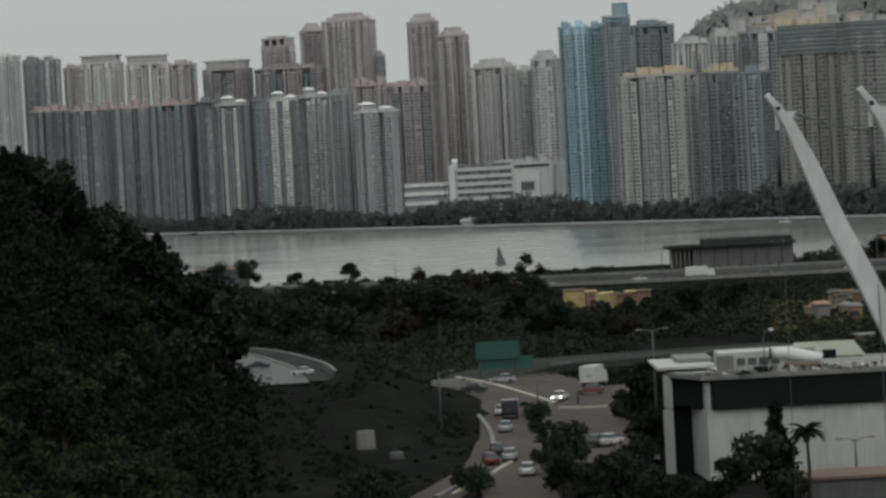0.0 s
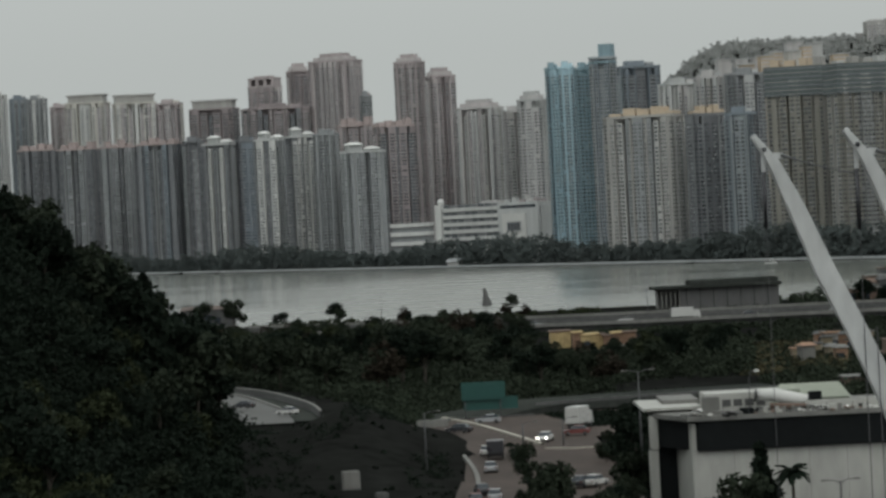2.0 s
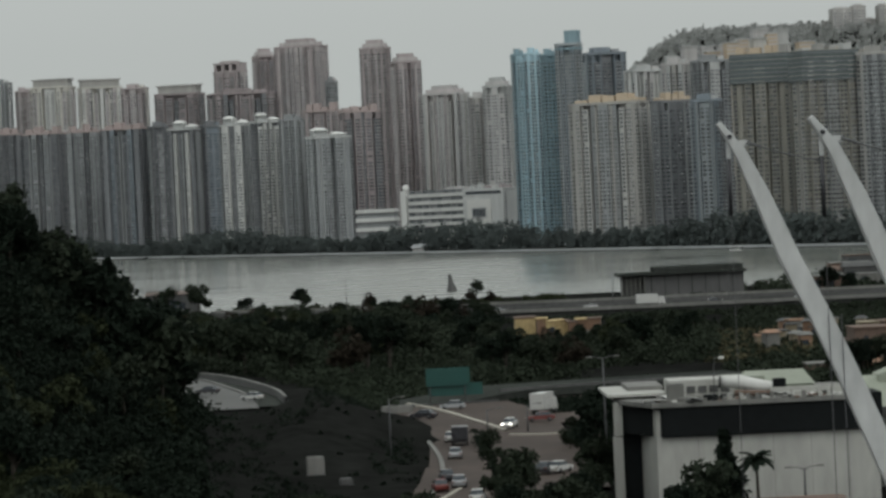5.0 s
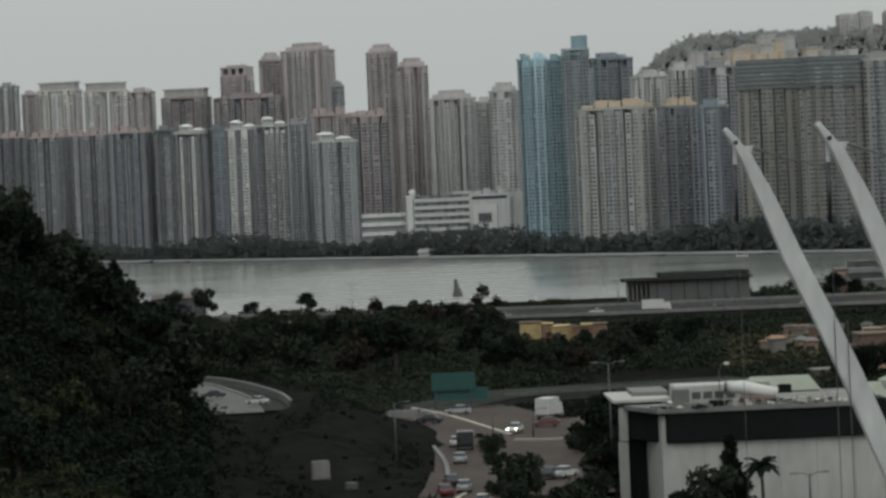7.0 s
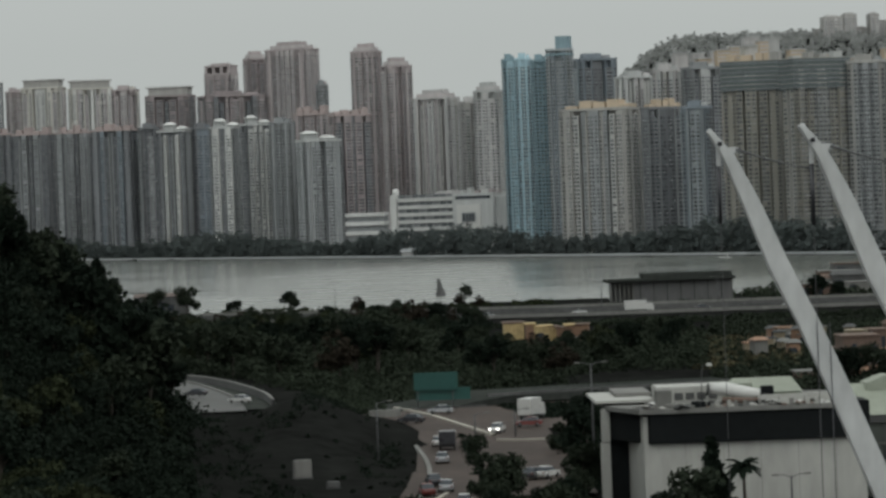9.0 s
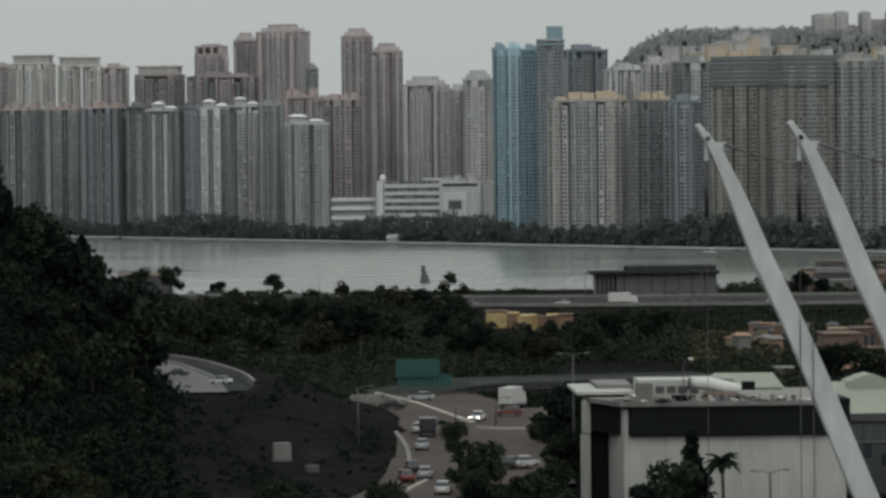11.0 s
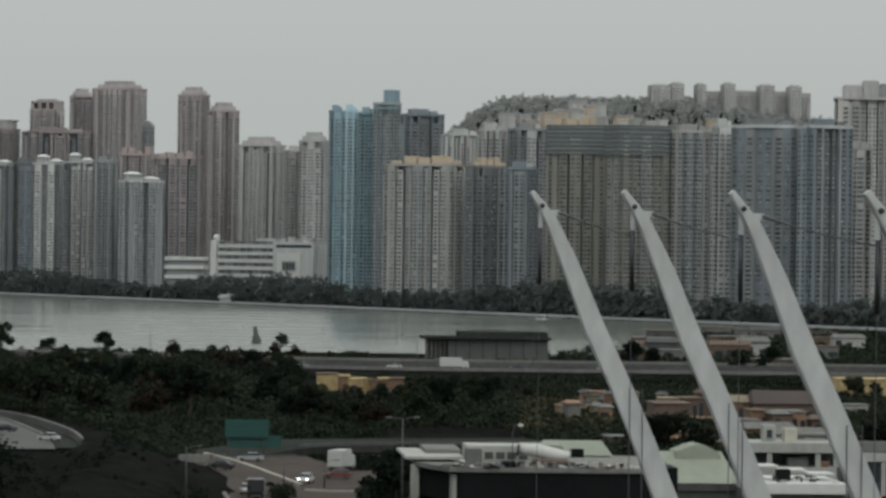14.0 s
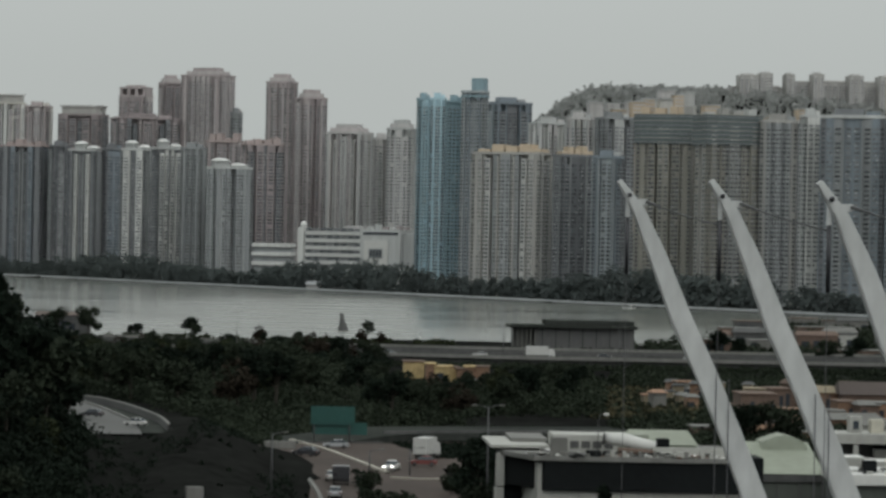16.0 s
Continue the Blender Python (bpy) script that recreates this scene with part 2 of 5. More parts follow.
def thing(name, x, y, z, label, category, rz=0.0, group="", kind=""):
    ob = new(name)
    ob.matrix_basis = pose(x, y, z, 0, 0, rz)
    return tagged(ob, label, category, group, kind)


def tube(pts, radii, sides=8, cap=True):
    """Vertices and faces of a tapered tube along points."""
    pts = [Vector(p) for p in pts]
    v, f = [], []
    for i, p in enumerate(pts):
        d = (pts[min(i + 1, len(pts) - 1)] - pts[max(i - 1, 0)]).normalized()
        s = d.cross(Vector((0.13, 0.97, 0.21))).normalized()
        u = d.cross(s)
        for k in range(sides):
            a = 2 * math.pi * k / sides
            v.append(p + (s * math.cos(a) + u * math.sin(a)) * radii[i])
    for i in range(len(pts) - 1):
        for k in range(sides):
            j = (k + 1) % sides
            f.append((i * sides + k, i * sides + j, (i + 1) * sides + j, (i + 1) * sides + k))
    if cap:
        f += [tuple(range(sides))[::-1], tuple((len(pts) - 1) * sides + k for k in range(sides))]
    return v, f


def tubes(name, runs, mat, smooth=True):
    v, f = [], []
    for pts, radii, sides in runs:
        a, b = tube(pts, radii, sides)
        f += [tuple(i + len(v) for i in q) for q in b]
        v += a
    return mesh_of(name, v, f, mat, smooth)


# ---- ground, water and shores ----
def step(a, b, x):
    k = min(max((x - a) / (b - a), 0.0), 1.0)
    return k * k * (3 - 2 * k)


def far_bank(x):
    return 2735 - 2.1 * x


def near_shore(x):
    return 1225 + 10 * math.sin(x * 0.03) + 520 * step(125, 290, x)


def hill_left(x, y):
    rise = 40 * step(-17, -64, x) + 40 * step(-60, -170, x)
    return rise * math.exp(-((y - 445) / (105 if y < 445 else 78)) ** 2)


def land(x, y):
    z = 4.0
    if y < 900:
        z += hill_left(x, y)
        z += 7.5 * math.exp(-((x + 13) / 11) ** 2 - ((y - 505) / 48) ** 2)
    z -= 9.0 * step(near_shore(x), near_shore(x) + 14, y)
    z += 7.5 * step(far_bank(x) + 2, far_bank(x) + 6, y)
    if y > 2400:
        far = step(2900, 3350, y) * (1 - step(4300, 4900, y))
        z += far * (192 * step(80, 315, x) * (1 - 0.5 * step(430, 1100, x)))
        z += 30 * step(far_bank(x) + 150, far_bank(x) + 800, y) * (1 - step(0, 200, x))
    return z


def build_ground():
    xs = [-3000, -2200, -1600, -1200, -900, -700, -560, -450, -360, -290, -230, -190, -160] + list(range(-140, 141, 5)) + \
         [160, 190, 220, 250, 280, 310, 340, 370, 400, 430, 460, 500, 560, 640, 740, 860, 1000, 1300, 1700, 2300, 3000]
    ys = [-600, -300, -150, -60, 0, 60, 120, 180, 230, 270] + list(range(300, 721, 7)) + list(range(735, 1200, 30)) + \
         list(range(1200, 1320, 8)) + list(range(1330, 1800, 20)) + list(range(1800, 3600, 14)) + list(range(3620, 4960, 60))
    v = [(x, y, land(x, y) + (noise.noise((x * 0.05, y * 0.05, 0)) * 0.5 if y < 1190 else 0)) for y in ys for x in xs]
    w = len(xs)
    f = [(j * w + i, j * w + i + 1, (j + 1) * w + i + 1, (j + 1) * w + i) for j in range(len(ys) - 1) for i in range(w - 1)]
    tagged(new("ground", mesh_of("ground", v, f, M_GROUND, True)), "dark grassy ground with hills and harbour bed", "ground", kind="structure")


build_ground()
tagged(new("water", mesh_of("water", [(-3000, 1150, 0), (3000, 1150, 0), (3000, 4970, 0), (-3000, 4970, 0)], [(0, 1, 2, 3)], M_WATER)),
       "calm grey harbour water mirroring the towers", "water", kind="structure")


def along_bank(name, off0, off1, z0, z1, mat, label, category):
    xs = range(-520, 640, 20)
    v, f = [], []
    for i, x in enumerate(xs):
        for off, z in ((off0, z0), (off1, z0), (off1, z1), (off0, z1)):
            v.append((x, far_bank(x) + off, z))
        if i:
            k = 4 * i
            f += [(k - 4 + q, k - 4 + (q + 1) % 4, k + (q + 1) % 4, k + q) for q in range(4)]
    f += [(3, 2, 1, 0), (len(v) - 4, len(v) - 3, len(v) - 2, len(v) - 1)]
    return tagged(new(name, mesh_of(name, v, f, mat)), label, category, kind="structure")


along_bank("seawall", -3, 8, -2, 0.9, M_DARKCONC, "dark stained concrete seawall along the far shore", "seawall")
along_bank("pavement", -2, 14, 0.9, 2.2, PAINT["mid"], "pale concrete waterfront promenade on the seawall", "promenade")


# ---- towers across the water ----
FLOOR = 2.95


def strip_plan(r, length):
    """Mirrored strips across one side of a tower: rows of start, end and kind."""
    half, at, rows, last = length / 2, 0.0, [], ""
    scale = r.choice((0.9, 1.0, 1.3, 1.7))
    while at < half - 0.6:
        kind = "pier" if not rows else r.choice([q for q in ("bay", "bay", "slot", "fin", "flat") if q != last])
        wide = {"pier": r.uniform(1.8, 3.2), "bay": r.uniform(2.8, 4.8), "slot": r.uniform(1.2, 2.3), "fin": r.uniform(0.7, 1.2), "flat": r.uniform(2.2, 4.0)}[kind]
        end = min(at + wide * (scale if kind in ("bay", "flat") else 1), half)
        if half - end < 0.9:
            end = half
        rows.append((at, end, kind))
        at, last = end, kind
    return [(-half + a, -half + b, q) for a, b, q in rows] + [(half - b, half - a, q) for a, b, q in reversed(rows)]


def facade(t, r, side, length, depth, deep, h, wall, bay, glass, slabs, sc):
    """One side of a tower: proud bays, fins and deep slots, with windows, sills and cooling boxes floor by floor."""
    m = pose(0, 0, 0, 0, 0, 90 * side)
    y0 = -depth / 2
    n_f = int((h - 9) / FLOOR)
    tones = (wall, bay, bay, LIGHTER[wall], DARKER[wall], DARKER[wall])
    coolers = []
    memory = {}
    for a, b, kind in strip_plan(r, length):
        key = (kind, round(min(-a, b) if a < 0 < b else min(abs(a), abs(b)), 1))
        if key not in memory:
            memory[key] = (r.choice(tones), r.uniform(0, 1.3), r.choice((0, 0, 1, 2)) * FLOOR, r.uniform(0.5, 0.8), r.choice((glass, glass, M_MIDGLASS, M_HAZECURTAIN)), r.random(), r.uniform(1.25, 1.75))
        tone, proud, drop, share, pane, style, tall = memory[key]
        c, half = (a + b) / 2, (b - a) / 2
        face = y0 + deep
        if kind == "bay":
            face = y0 - proud
            block("bay", (a + 0.02, b - 0.02, face, y0 + deep + 0.2, 2, h - 1.7 - drop), PAINT[tone], t, m=m)
        elif kind == "fin":
            face = y0 - 0.5 - proud
            block("fin", (a, b, face, y0 + deep + 0.2, 1, h - 1.7 - drop / 2), PAINT[LIGHTER[wall] if style < 0.75 else wall], t, m=m)
            continue
        elif kind in ("pier", "flat"):
            face = y0 + (0.0 if kind == "pier" else 0.4 + proud)
            block(kind + "_wall", (a, b, face, y0 + deep + 0.2, 0.5, h - 1.7), PAINT[tone if kind == "flat" else wall], t, m=m)
        ww = half * (share if kind != "slot" else 0.6)
        parts = ((-ww, -0.12), (0.12, ww)) if ww > 1.1 and style < 0.6 else ((-ww, ww),)
        rows = []
        for k in range(n_f):
            z = 5.0 + k * FLOOR
            for u, v in parts:
                if r.random() > 0.05:
                    rows.append((c + u, c + v, face - 0.06, face + 0.1, z, z + tall))
            if kind in ("bay", "flat", "slot") and r.random() < 0.42:
                q = c + r.uniform(-0.8, 0.5) * half
                coolers.append((q, q + r.uniform(0.6, 1.1), face - 0.65, face + 0.05, z - 0.95, z - r.uniform(0.1, 0.35)))
        if rows:
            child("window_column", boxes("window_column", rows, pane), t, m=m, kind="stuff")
        if kind != "slot" and (slabs or style > 0.78):
            child("ledge_column", boxes("ledge_column", [(a + 0.1, b - 0.1, face - 0.55, face + 0.1, 4.2 + k * FLOOR, (4.62 if sc else 4.5) + k * FLOOR) for k in range(n_f)],
                                        M_LEDGE if sc else PAINT[LIGHTER[wall] if style > 0.5 else tone]), t, m=m, kind="stuff")
    if coolers and side != 2:
        child("cooling_box_column", boxes("cooling_box_column", coolers, M_COOLER), t, m=m, kind="stuff")


def tower(x, y, w, d, top, rz, wall, bay, roof, label):
    base = land(x, y) - 1
    h = top - base
    t = thing("residential_tower", x, y, base, label, "tower", rz, "towers across the water")
    mw, mb = PAINT[wall], PAINT[bay]
    deep = min(6.0, 0.24 * d)
    # farther towers take the paler, haze-toned panes
    glass = M_MIDGLASS if y < 2620 or wall in ("teal", "dark", "grey", "brown", "blue_grey") else M_HAZECURTAIN
    block("wall", (-w / 2 + deep, w / 2 - deep, -d / 2 + deep, d / 2 - deep, 0, h), mw, t)
    sc = wall == "scaffold"
    r = random.Random(int(x * 7 + y))
    slabs = r.random() < 0.4 or sc
    for side, (length, depth) in enumerate(((w, d), (d, w), (w, d), (d, w))):
        facade(t, r, side, length, depth, deep, h, wall, bay, glass, slabs, sc)
    block("parapet", (-w / 2 - 0.3, w / 2 + 0.3, -d / 2 - 0.3, d / 2 + 0.3, h - 1.6, h + 0.4), M_RED if roof == "pinkroof" else PAINT["pale"] if roof in ("white", "hat") else mw, t)
    if roof == "pinkroof":
        for s in (-0.36, -0.14, 0.12, 0.36):
            block("roof_house", (w * s - w * 0.09, w * s + w * 0.09, -d * 0.2, d * 0.25, h, h + r.uniform(2.5, 7.5)), M_RED, t, "red roof house")
    elif roof == "wide":
        block("roof_house", (-w * 0.46, w * 0.46, -d * 0.3, d * 0.3, h, h + 8), PAINT["tan"], t, "flat brown roof house")
        block("roof_slab", (-w * 0.5, w * 0.5, -d * 0.34, d * 0.34, h + 8, h + 9.5), PAINT["taupe"], t)
    elif roof == "step":
        block("roof_house", (-w * 0.4, w * 0.4, -d * 0.4, d * 0.4, h, h + 4), mb, t)
        block("roof_house", (-w * 0.28, w * 0.28, -d * 0.28, d * 0.28, h + 4, h + 7.5), mw, t)
    elif roof == "crown":
        for s in (-0.44, -0.15, 0.15, 0.44):
            block("crown_pier", (w * s - 1.6, w * s + 1.6, -d * 0.45, d * 0.45, h, h + 7), mw, t)
        block("roof_slab", (-w * 0.5, w * 0.5, -d * 0.47, d * 0.47, h + 7, h + 9), mw, t)
        block("roof_house", (-w * 0.3, w * 0.3, -d * 0.3, d * 0.3, h + 9, h + 11), mw, t)
    elif roof == "hat":
        for s, k in ((r.uniform(-0.25, -0.1), 5.5), (r.uniform(0.2, 0.34), 1.5)):
            block("lift_house", (w * s - w * 0.18, w * s + w * 0.18, -d * 0.25, d * 0.25, h, h + k), PAINT["pale"], t)
            bm = bmesh.new()
            bmesh.ops.create_cone(bm, cap_ends=True, segments=8, radius1=w * 0.29, radius2=w * 0.1, depth=2.4)
            part("hat_roof", bm, PAINT["white"], t, "flat white hat roof", pose(w * s, 0, h + k + 1.2))
    elif roof == "tall":
        block("roof_house", (-w * 0.1, w * 0.46, -d * 0.4, d * 0.4, h, h + 10), PAINT["blue_grey"] if wall == "blue_grey" else mb, t)
        block("roof_slab", (-w * 0.52, w * 0.52, -d * 0.53, d * 0.53, h - 5, h - 3.6), mb, t)
    elif roof == "tank":
        for q in (-0.44, 0.44):
            block("corner_pier", (w * q - 1.8, w * q + 1.8, -d / 2 - 1.2, -d / 2 + 3, 4, h + 0.6), PAINT["cream"], t, "cream corner pier")
        block("cornice", (-w * 0.53, w * 0.53, -d * 0.56, d * 0.56, h - 0.8, h + 0.8), PAINT["taupe"], t, "pale cornice")
        for q, e, k in ((-0.27, 0.14, 9.0), (-0.02, 0.12, 12.0), (0.2, 0.1, 10.0), (0.36, 0.05, 8.0)):
            block("roof_house", (w * (q - e), w * (q + e), -d * 0.3, d * 0.3, h, h + k), PAINT["taupe"] if e > 0.1 else PAINT["grey"], t, "grey netted roof house", 0.9)
        for k in range(9):
            child("roof_pole", tubes("roof_pole", [([(w * (-0.4 + 0.1 * k), -d * 0.35, h), (w * (-0.4 + 0.1 * k), -d * 0.35, h + r.uniform(6, 12))], [0.3, 0.2], 5)], M_LEDGE), t)
    elif roof == "orange":
        for s, k in ((-0.36, 2.5), (-0.16, 6), (0.04, 5), (0.24, 6.5), (0.4, 3)):
            block("roof_house", (w * s - w * 0.085, w * s + w * 0.085, -d * 0.3, d * 0.3, h, h + k), M_ORANGE, t, "ochre roof house")
    elif roof == "net":
        block("netting", (-w / 2 - 1.6, w / 2 + 1.6, -d / 2 - 1.6, d / 2 + 1.6, h - 20, h), M_NET, t, "dark green scaffold netting")
        for k in range(7):
            block("netting_seam", (-w / 2 - 1.75, w / 2 + 1.75, -d / 2 - 1.75, d / 2 + 1.75, h - 19 + 2.9 * k, h - 18.6 + 2.9 * k), M_LEDGE if k % 2 else PAINT["grey"], t)
        for s in (-0.36, -0.1, 0.14, 0.4):
            block("roof_house", (w * s - w * r.uniform(0.05, 0.1), w * s + w * r.uniform(0.05, 0.1), -d * 0.2, d * 0.25, h, h + r.uniform(2, 6.5)), r.choice((M_ORANGE, PAINT["tan"], PAINT["pale"])), t, "pale roof house")
        for k in range(int(w / 3)):
            block("scaffold_pole", (-w / 2 + 3 * k, -w / 2 + 3 * k + 0.25, -d / 2 - 1.55, -d / 2 - 1.3, 0, h - 20), PAINT["scaffold"], t)
    else:
        block("roof_house", (-w * 0.3, w * 0.15, -d * 0.25, d * 0.25, h, h + 4.5), mw, t)
        block("lift_house", (w * 0.2, w * 0.4, -d * 0.2, d * 0.2, h, h + 3), mb, t)
    return t


tower(-508, 4004, 31.9, 19.8, 214.3, -20, "white", "white", "box", "white residential tower with pale vertical bays above the trees")
tower(-488, 4105, 20.7, 12.8, 212.9, 15, "blue_grey", "grey", "box", "slim grey residential tower with a stepped roof")
tower(-461, 4060, 22.1, 13.7, 209.8, -25, "grey", "white", "box", "pale grey residential tower with white window bays")
tower(-425, 3961, 17.4, 10.8, 195.1, 18, "rose", "rose", "box", "rose grey residential tower beside the cream block")
tower(-383, 3892, 45.8, 28.4, 195.3, -12, "cream", "cream", "wide", "cream apartment block with a flat brown roof house")
tower(-319, 3769, 46.6, 28.9, 187.6, 12, "cream", "white", "wide", "cream apartment block with a pale central bay")
tower(-270, 3639, 26.4, 16.3, 180.0, -12, "rose", "cream", "box", "rose and cream apartment block with a flat roof")
tower(-427, 3738, 38.8, 24.0, 139.9, 22, "dark", "charcoal", "pinkroof", "dark grey riverside apartment block with a red parapet")
tower(-369, 3627, 41.7, 25.9, 135.6, -16, "dark", "charcoal", "pinkroof", "charcoal riverside apartment block with a red parapet")
tower(-314, 3487, 31.1, 19.3, 132.1, 22, "dark", "grey", "pinkroof", "charcoal riverside apartment block with grey bays")
tower(-264, 3396, 42.0, 26.1, 130.7, -16, "dark", "blue_grey", "pinkroof", "grey riverside apartment block with pale panels")
tower(-229, 3380, 18.7, 11.6, 130.9, 20, "dark", "dark", "box", "narrow charcoal apartment block behind the waterfront")
tower(-215, 3528, 46.2, 28.7, 167.6, -14, "brown", "brown", "wide", "brown red apartment block with a flat roof house")
tower(-146, 3401, 62.7, 38.9, 160.7, 14, "brown", "rose", "box", "brown red apartment block with a terracotta parapet")
tower(-163, 3573, 30.7, 19.0, 190.4, -25, "rose", "rose", "crown", "rose tower with a rounded crown of tall openings")
tower(-123, 3464, 21.0, 13.0, 200.2, 22, "rose", "rose_pale", "step", "rose grey high tower with a stepped top")
tower(-83, 3399, 46.4, 28.7, 205.0, -28, "rose", "rose_pale", "step", "rose grey high tower with deep vertical recesses")
tower(-53, 3336, 10.7, 6.6, 166.2, 20, "grey", "rose", "box", "slim grey tower beside the rose high tower")
tower(-195, 3235, 28.4, 17.6, 123.4, -18, "dark", "white", "hat", "dark riverside tower with white bays and a hat roof")
tower(-169, 3242, 18.0, 11.2, 125.5, 18, "dark", "blue_grey", "box", "charcoal riverside tower with blue grey bays")
tower(-141, 3143, 26.1, 16.2, 122.6, -25, "grey", "white", "hat", "grey riverside tower with white bays and a hat roof")
tower(-110, 3056, 24.7, 15.3, 121.9, 22, "dark", "white", "hat", "dark riverside tower with bright white bays and hat roofs")
tower(-85, 3012, 20.0, 12.4, 121.5, -22, "grey", "grey", "box", "grey riverside tower with a white cornice")
tower(-52, 2960, 35.2, 21.8, 103.4, 20, "grey", "pale", "hat", "pale grey riverside tower with a hat roof")
tower(-58, 3057, 31.0, 19.2, 129.3, -20, "rose", "brown", "pinkroof", "rose brown tower with a red parapet behind the waterfront")
tower(-24, 2998, 34.5, 21.4, 125.7, 16, "brown", "dark", "pinkroof", "dark brown tower with a red parapet")
tower(-8, 3246, 26.2, 16.2, 192.9, -22, "rose", "rose_pale", "step", "rose grey twin tower with a stepped crown")
tower(20, 3165, 25.5, 15.8, 174.8, 22, "rose", "rose_pale", "step", "lower rose grey twin tower with a stepped crown")
tower(55, 3107, 38.2, 23.7, 141.1, -25, "taupe", "rose_pale", "step", "taupe tower with a rounded stepped top in the distance")
tower(84, 3050, 15.9, 9.9, 134.8, 20, "taupe", "taupe", "box", "narrow taupe tower in the distance")
tower(100, 2997, 23.2, 14.4, 142.2, -24, "pale", "taupe", "step", "pale taupe tower with a rounded stepped top")
tower(108, 2713, 10.5, 6.5, 157.0, 15, "teal", "teal", "box", "slim teal tower wing with dark window bands")
tower(119, 2701, 12.4, 7.7, 156.8, -10, "sky_blue", "sky_blue", "box", "pale sky blue tower wing with a flat top")
tower(130, 2657, 11.8, 7.3, 153.3, 15, "teal", "teal", "box", "teal tower wing with white balconies")
tower(145, 2638, 19.3, 12.0, 160.3, -18, "mid_blue", "teal", "tall", "tall blue grey tower with a dark roof house")
tower(177, 2723, 32.6, 20.2, 155.2, 18, "blue_grey", "grey", "box", "blue grey tower slab with a flat roof")
tower(165, 2486, 52.8, 32.8, 108.2, -20, "tan", "tan_pale", "orange", "wide tan riverside tower with pale ribs and an orange roof")
tower(208, 2454, 26.5, 16.5, 106.7, 18, "dark", "blue_grey", "orange", "dark grey riverside tower with an orange roof")
tower(230, 2417, 20.5, 12.7, 105.2, -18, "blue_grey", "pale", "box", "blue grey riverside tower with pale ribs")
tower(204, 2644, 27.8, 17.2, 136.9, 18, "pale", "taupe", "box", "pale distant tower slab with a flat roof")
tower(226, 2606, 20.0, 12.4, 139.7, -18, "taupe", "pale", "box", "pale taupe distant tower with white ribs")
tower(249, 2571, 25.8, 16.0, 139.3, 18, "grey", "pale", "box", "grey distant tower with a pale frame")
tower(257, 2289, 37.9, 23.5, 130.8, -14, "scaffold", "scaffold", "net", "tan residential tower wrapped in bamboo scaffolding")
tower(291, 2227, 37.0, 23.0, 128.7, 14, "scaffold", "scaffold", "net", "tan tower in scaffolding with dark green netting on top")
tower(325, 2219, 24.6, 15.3, 125.9, -16, "tan", "grey", "box", "taupe grey tower beside the scaffolded block")
tower(331, 2125, 12.3, 7.6, 126.1, 14, "pale", "white", "white", "pale riverside tower wing with white ribs")
tower(354, 2098, 39.5, 24.5, 124.9, -14, "dark", "blue_grey", "white", "blue grey riverside tower with regular window grid")
tower(382, 2045, 28.7, 17.8, 123.2, 14, "blue_grey", "charcoal", "white", "blue grey riverside tower with dark window grid")
tower(436, 2172, 46.0, 26.0, 146.5, -9, "tan", "tan", "tank", "tan tower with cream corner piers and a netted roof")
tower(476, 2190, 27.0, 18.0, 143.0, 10, "tan", "cream", "box", "cream and tan tower behind the end of the row")
tower(409, 2090, 20.0, 15.0, 112.0, -8, "tan", "mid", "box", "plain pale tower flank between the blue blocks")
tower(426, 1956, 31.1, 19.3, 109.5, 14, "blue_grey", "dark", "white", "dark blue grey riverside tower at the end of the row")


# ---- towers on the far ridge ----
def ridge_tower(x, w, top, label, paint="tan", y=3330):
    base = land(x, y) - 4
    t = thing("ridge_tower", x, y, base, label, "tower", 4, "towers on the ridge")
    h = top - base
    block("wall", (-w / 2, w / 2, -9, 9, 0, h), PAINT[paint], t)
    n = max(2, round(w / 5))
    for i in range(n):
        c = -w / 2 + (i + 0.5) * w / n
        block("bay", (c - w / n * 0.3, c + w / n * 0.3, -10, -8.8, 0, h - 2 - 1.5 * (i % 2)), PAINT["taupe"], t)
        child("window_column", boxes("window_column", [(c - w / n * 0.2, c + w / n * 0.2, -10.1, -9.9, h - 6 - 3 * k, h - 4.6 - 3 * k) for k in range(10)], M_HAZECURTAIN), t, kind="stuff")
    block("roof_house", (-w * 0.3, w * 0.28, -6, 6, h, h + 1.6), PAINT["taupe"], t)


for x, w, top in ((454, 20, 214), (471, 13, 216), (495, 9, 215.5), (523, 11.5, 216.5), (561, 15, 215.5), (589.5, 12, 215)):
    ridge_tower(x, w, top, "slim tan tower standing on the misty ridge")
ridge_tower(554, 108, 209.5, "long tan apartment block along the misty ridge", y=3345)
ridge_tower(470, 62, 203, "lower long tan apartment block along the misty ridge", y=3345)


def hillside_block(x, y, w, top, paint, label):
    base = land(x, y) - 6
    t = thing("hillside_block", x, y, base, label, "building", 6, "blocks on the hillside")
    h = top - base
    block("wall", (-w / 2, w / 2, -8, 8, 0, h), paint, t)
    for k in range(3):
        # windows close to the wall tone, with the haze put into their colour
        block("window_band", (-w * 0.46, w * 0.46, -8.15, -7.9, h - 3.4 - 3.4 * k, h - 2.2 - 3.4 * k), PAINT["taupe"], t)
    block("roof", (-w * 0.55, w * 0.55, -9, 9, h, h + 1.2), PAINT["pale"], t)


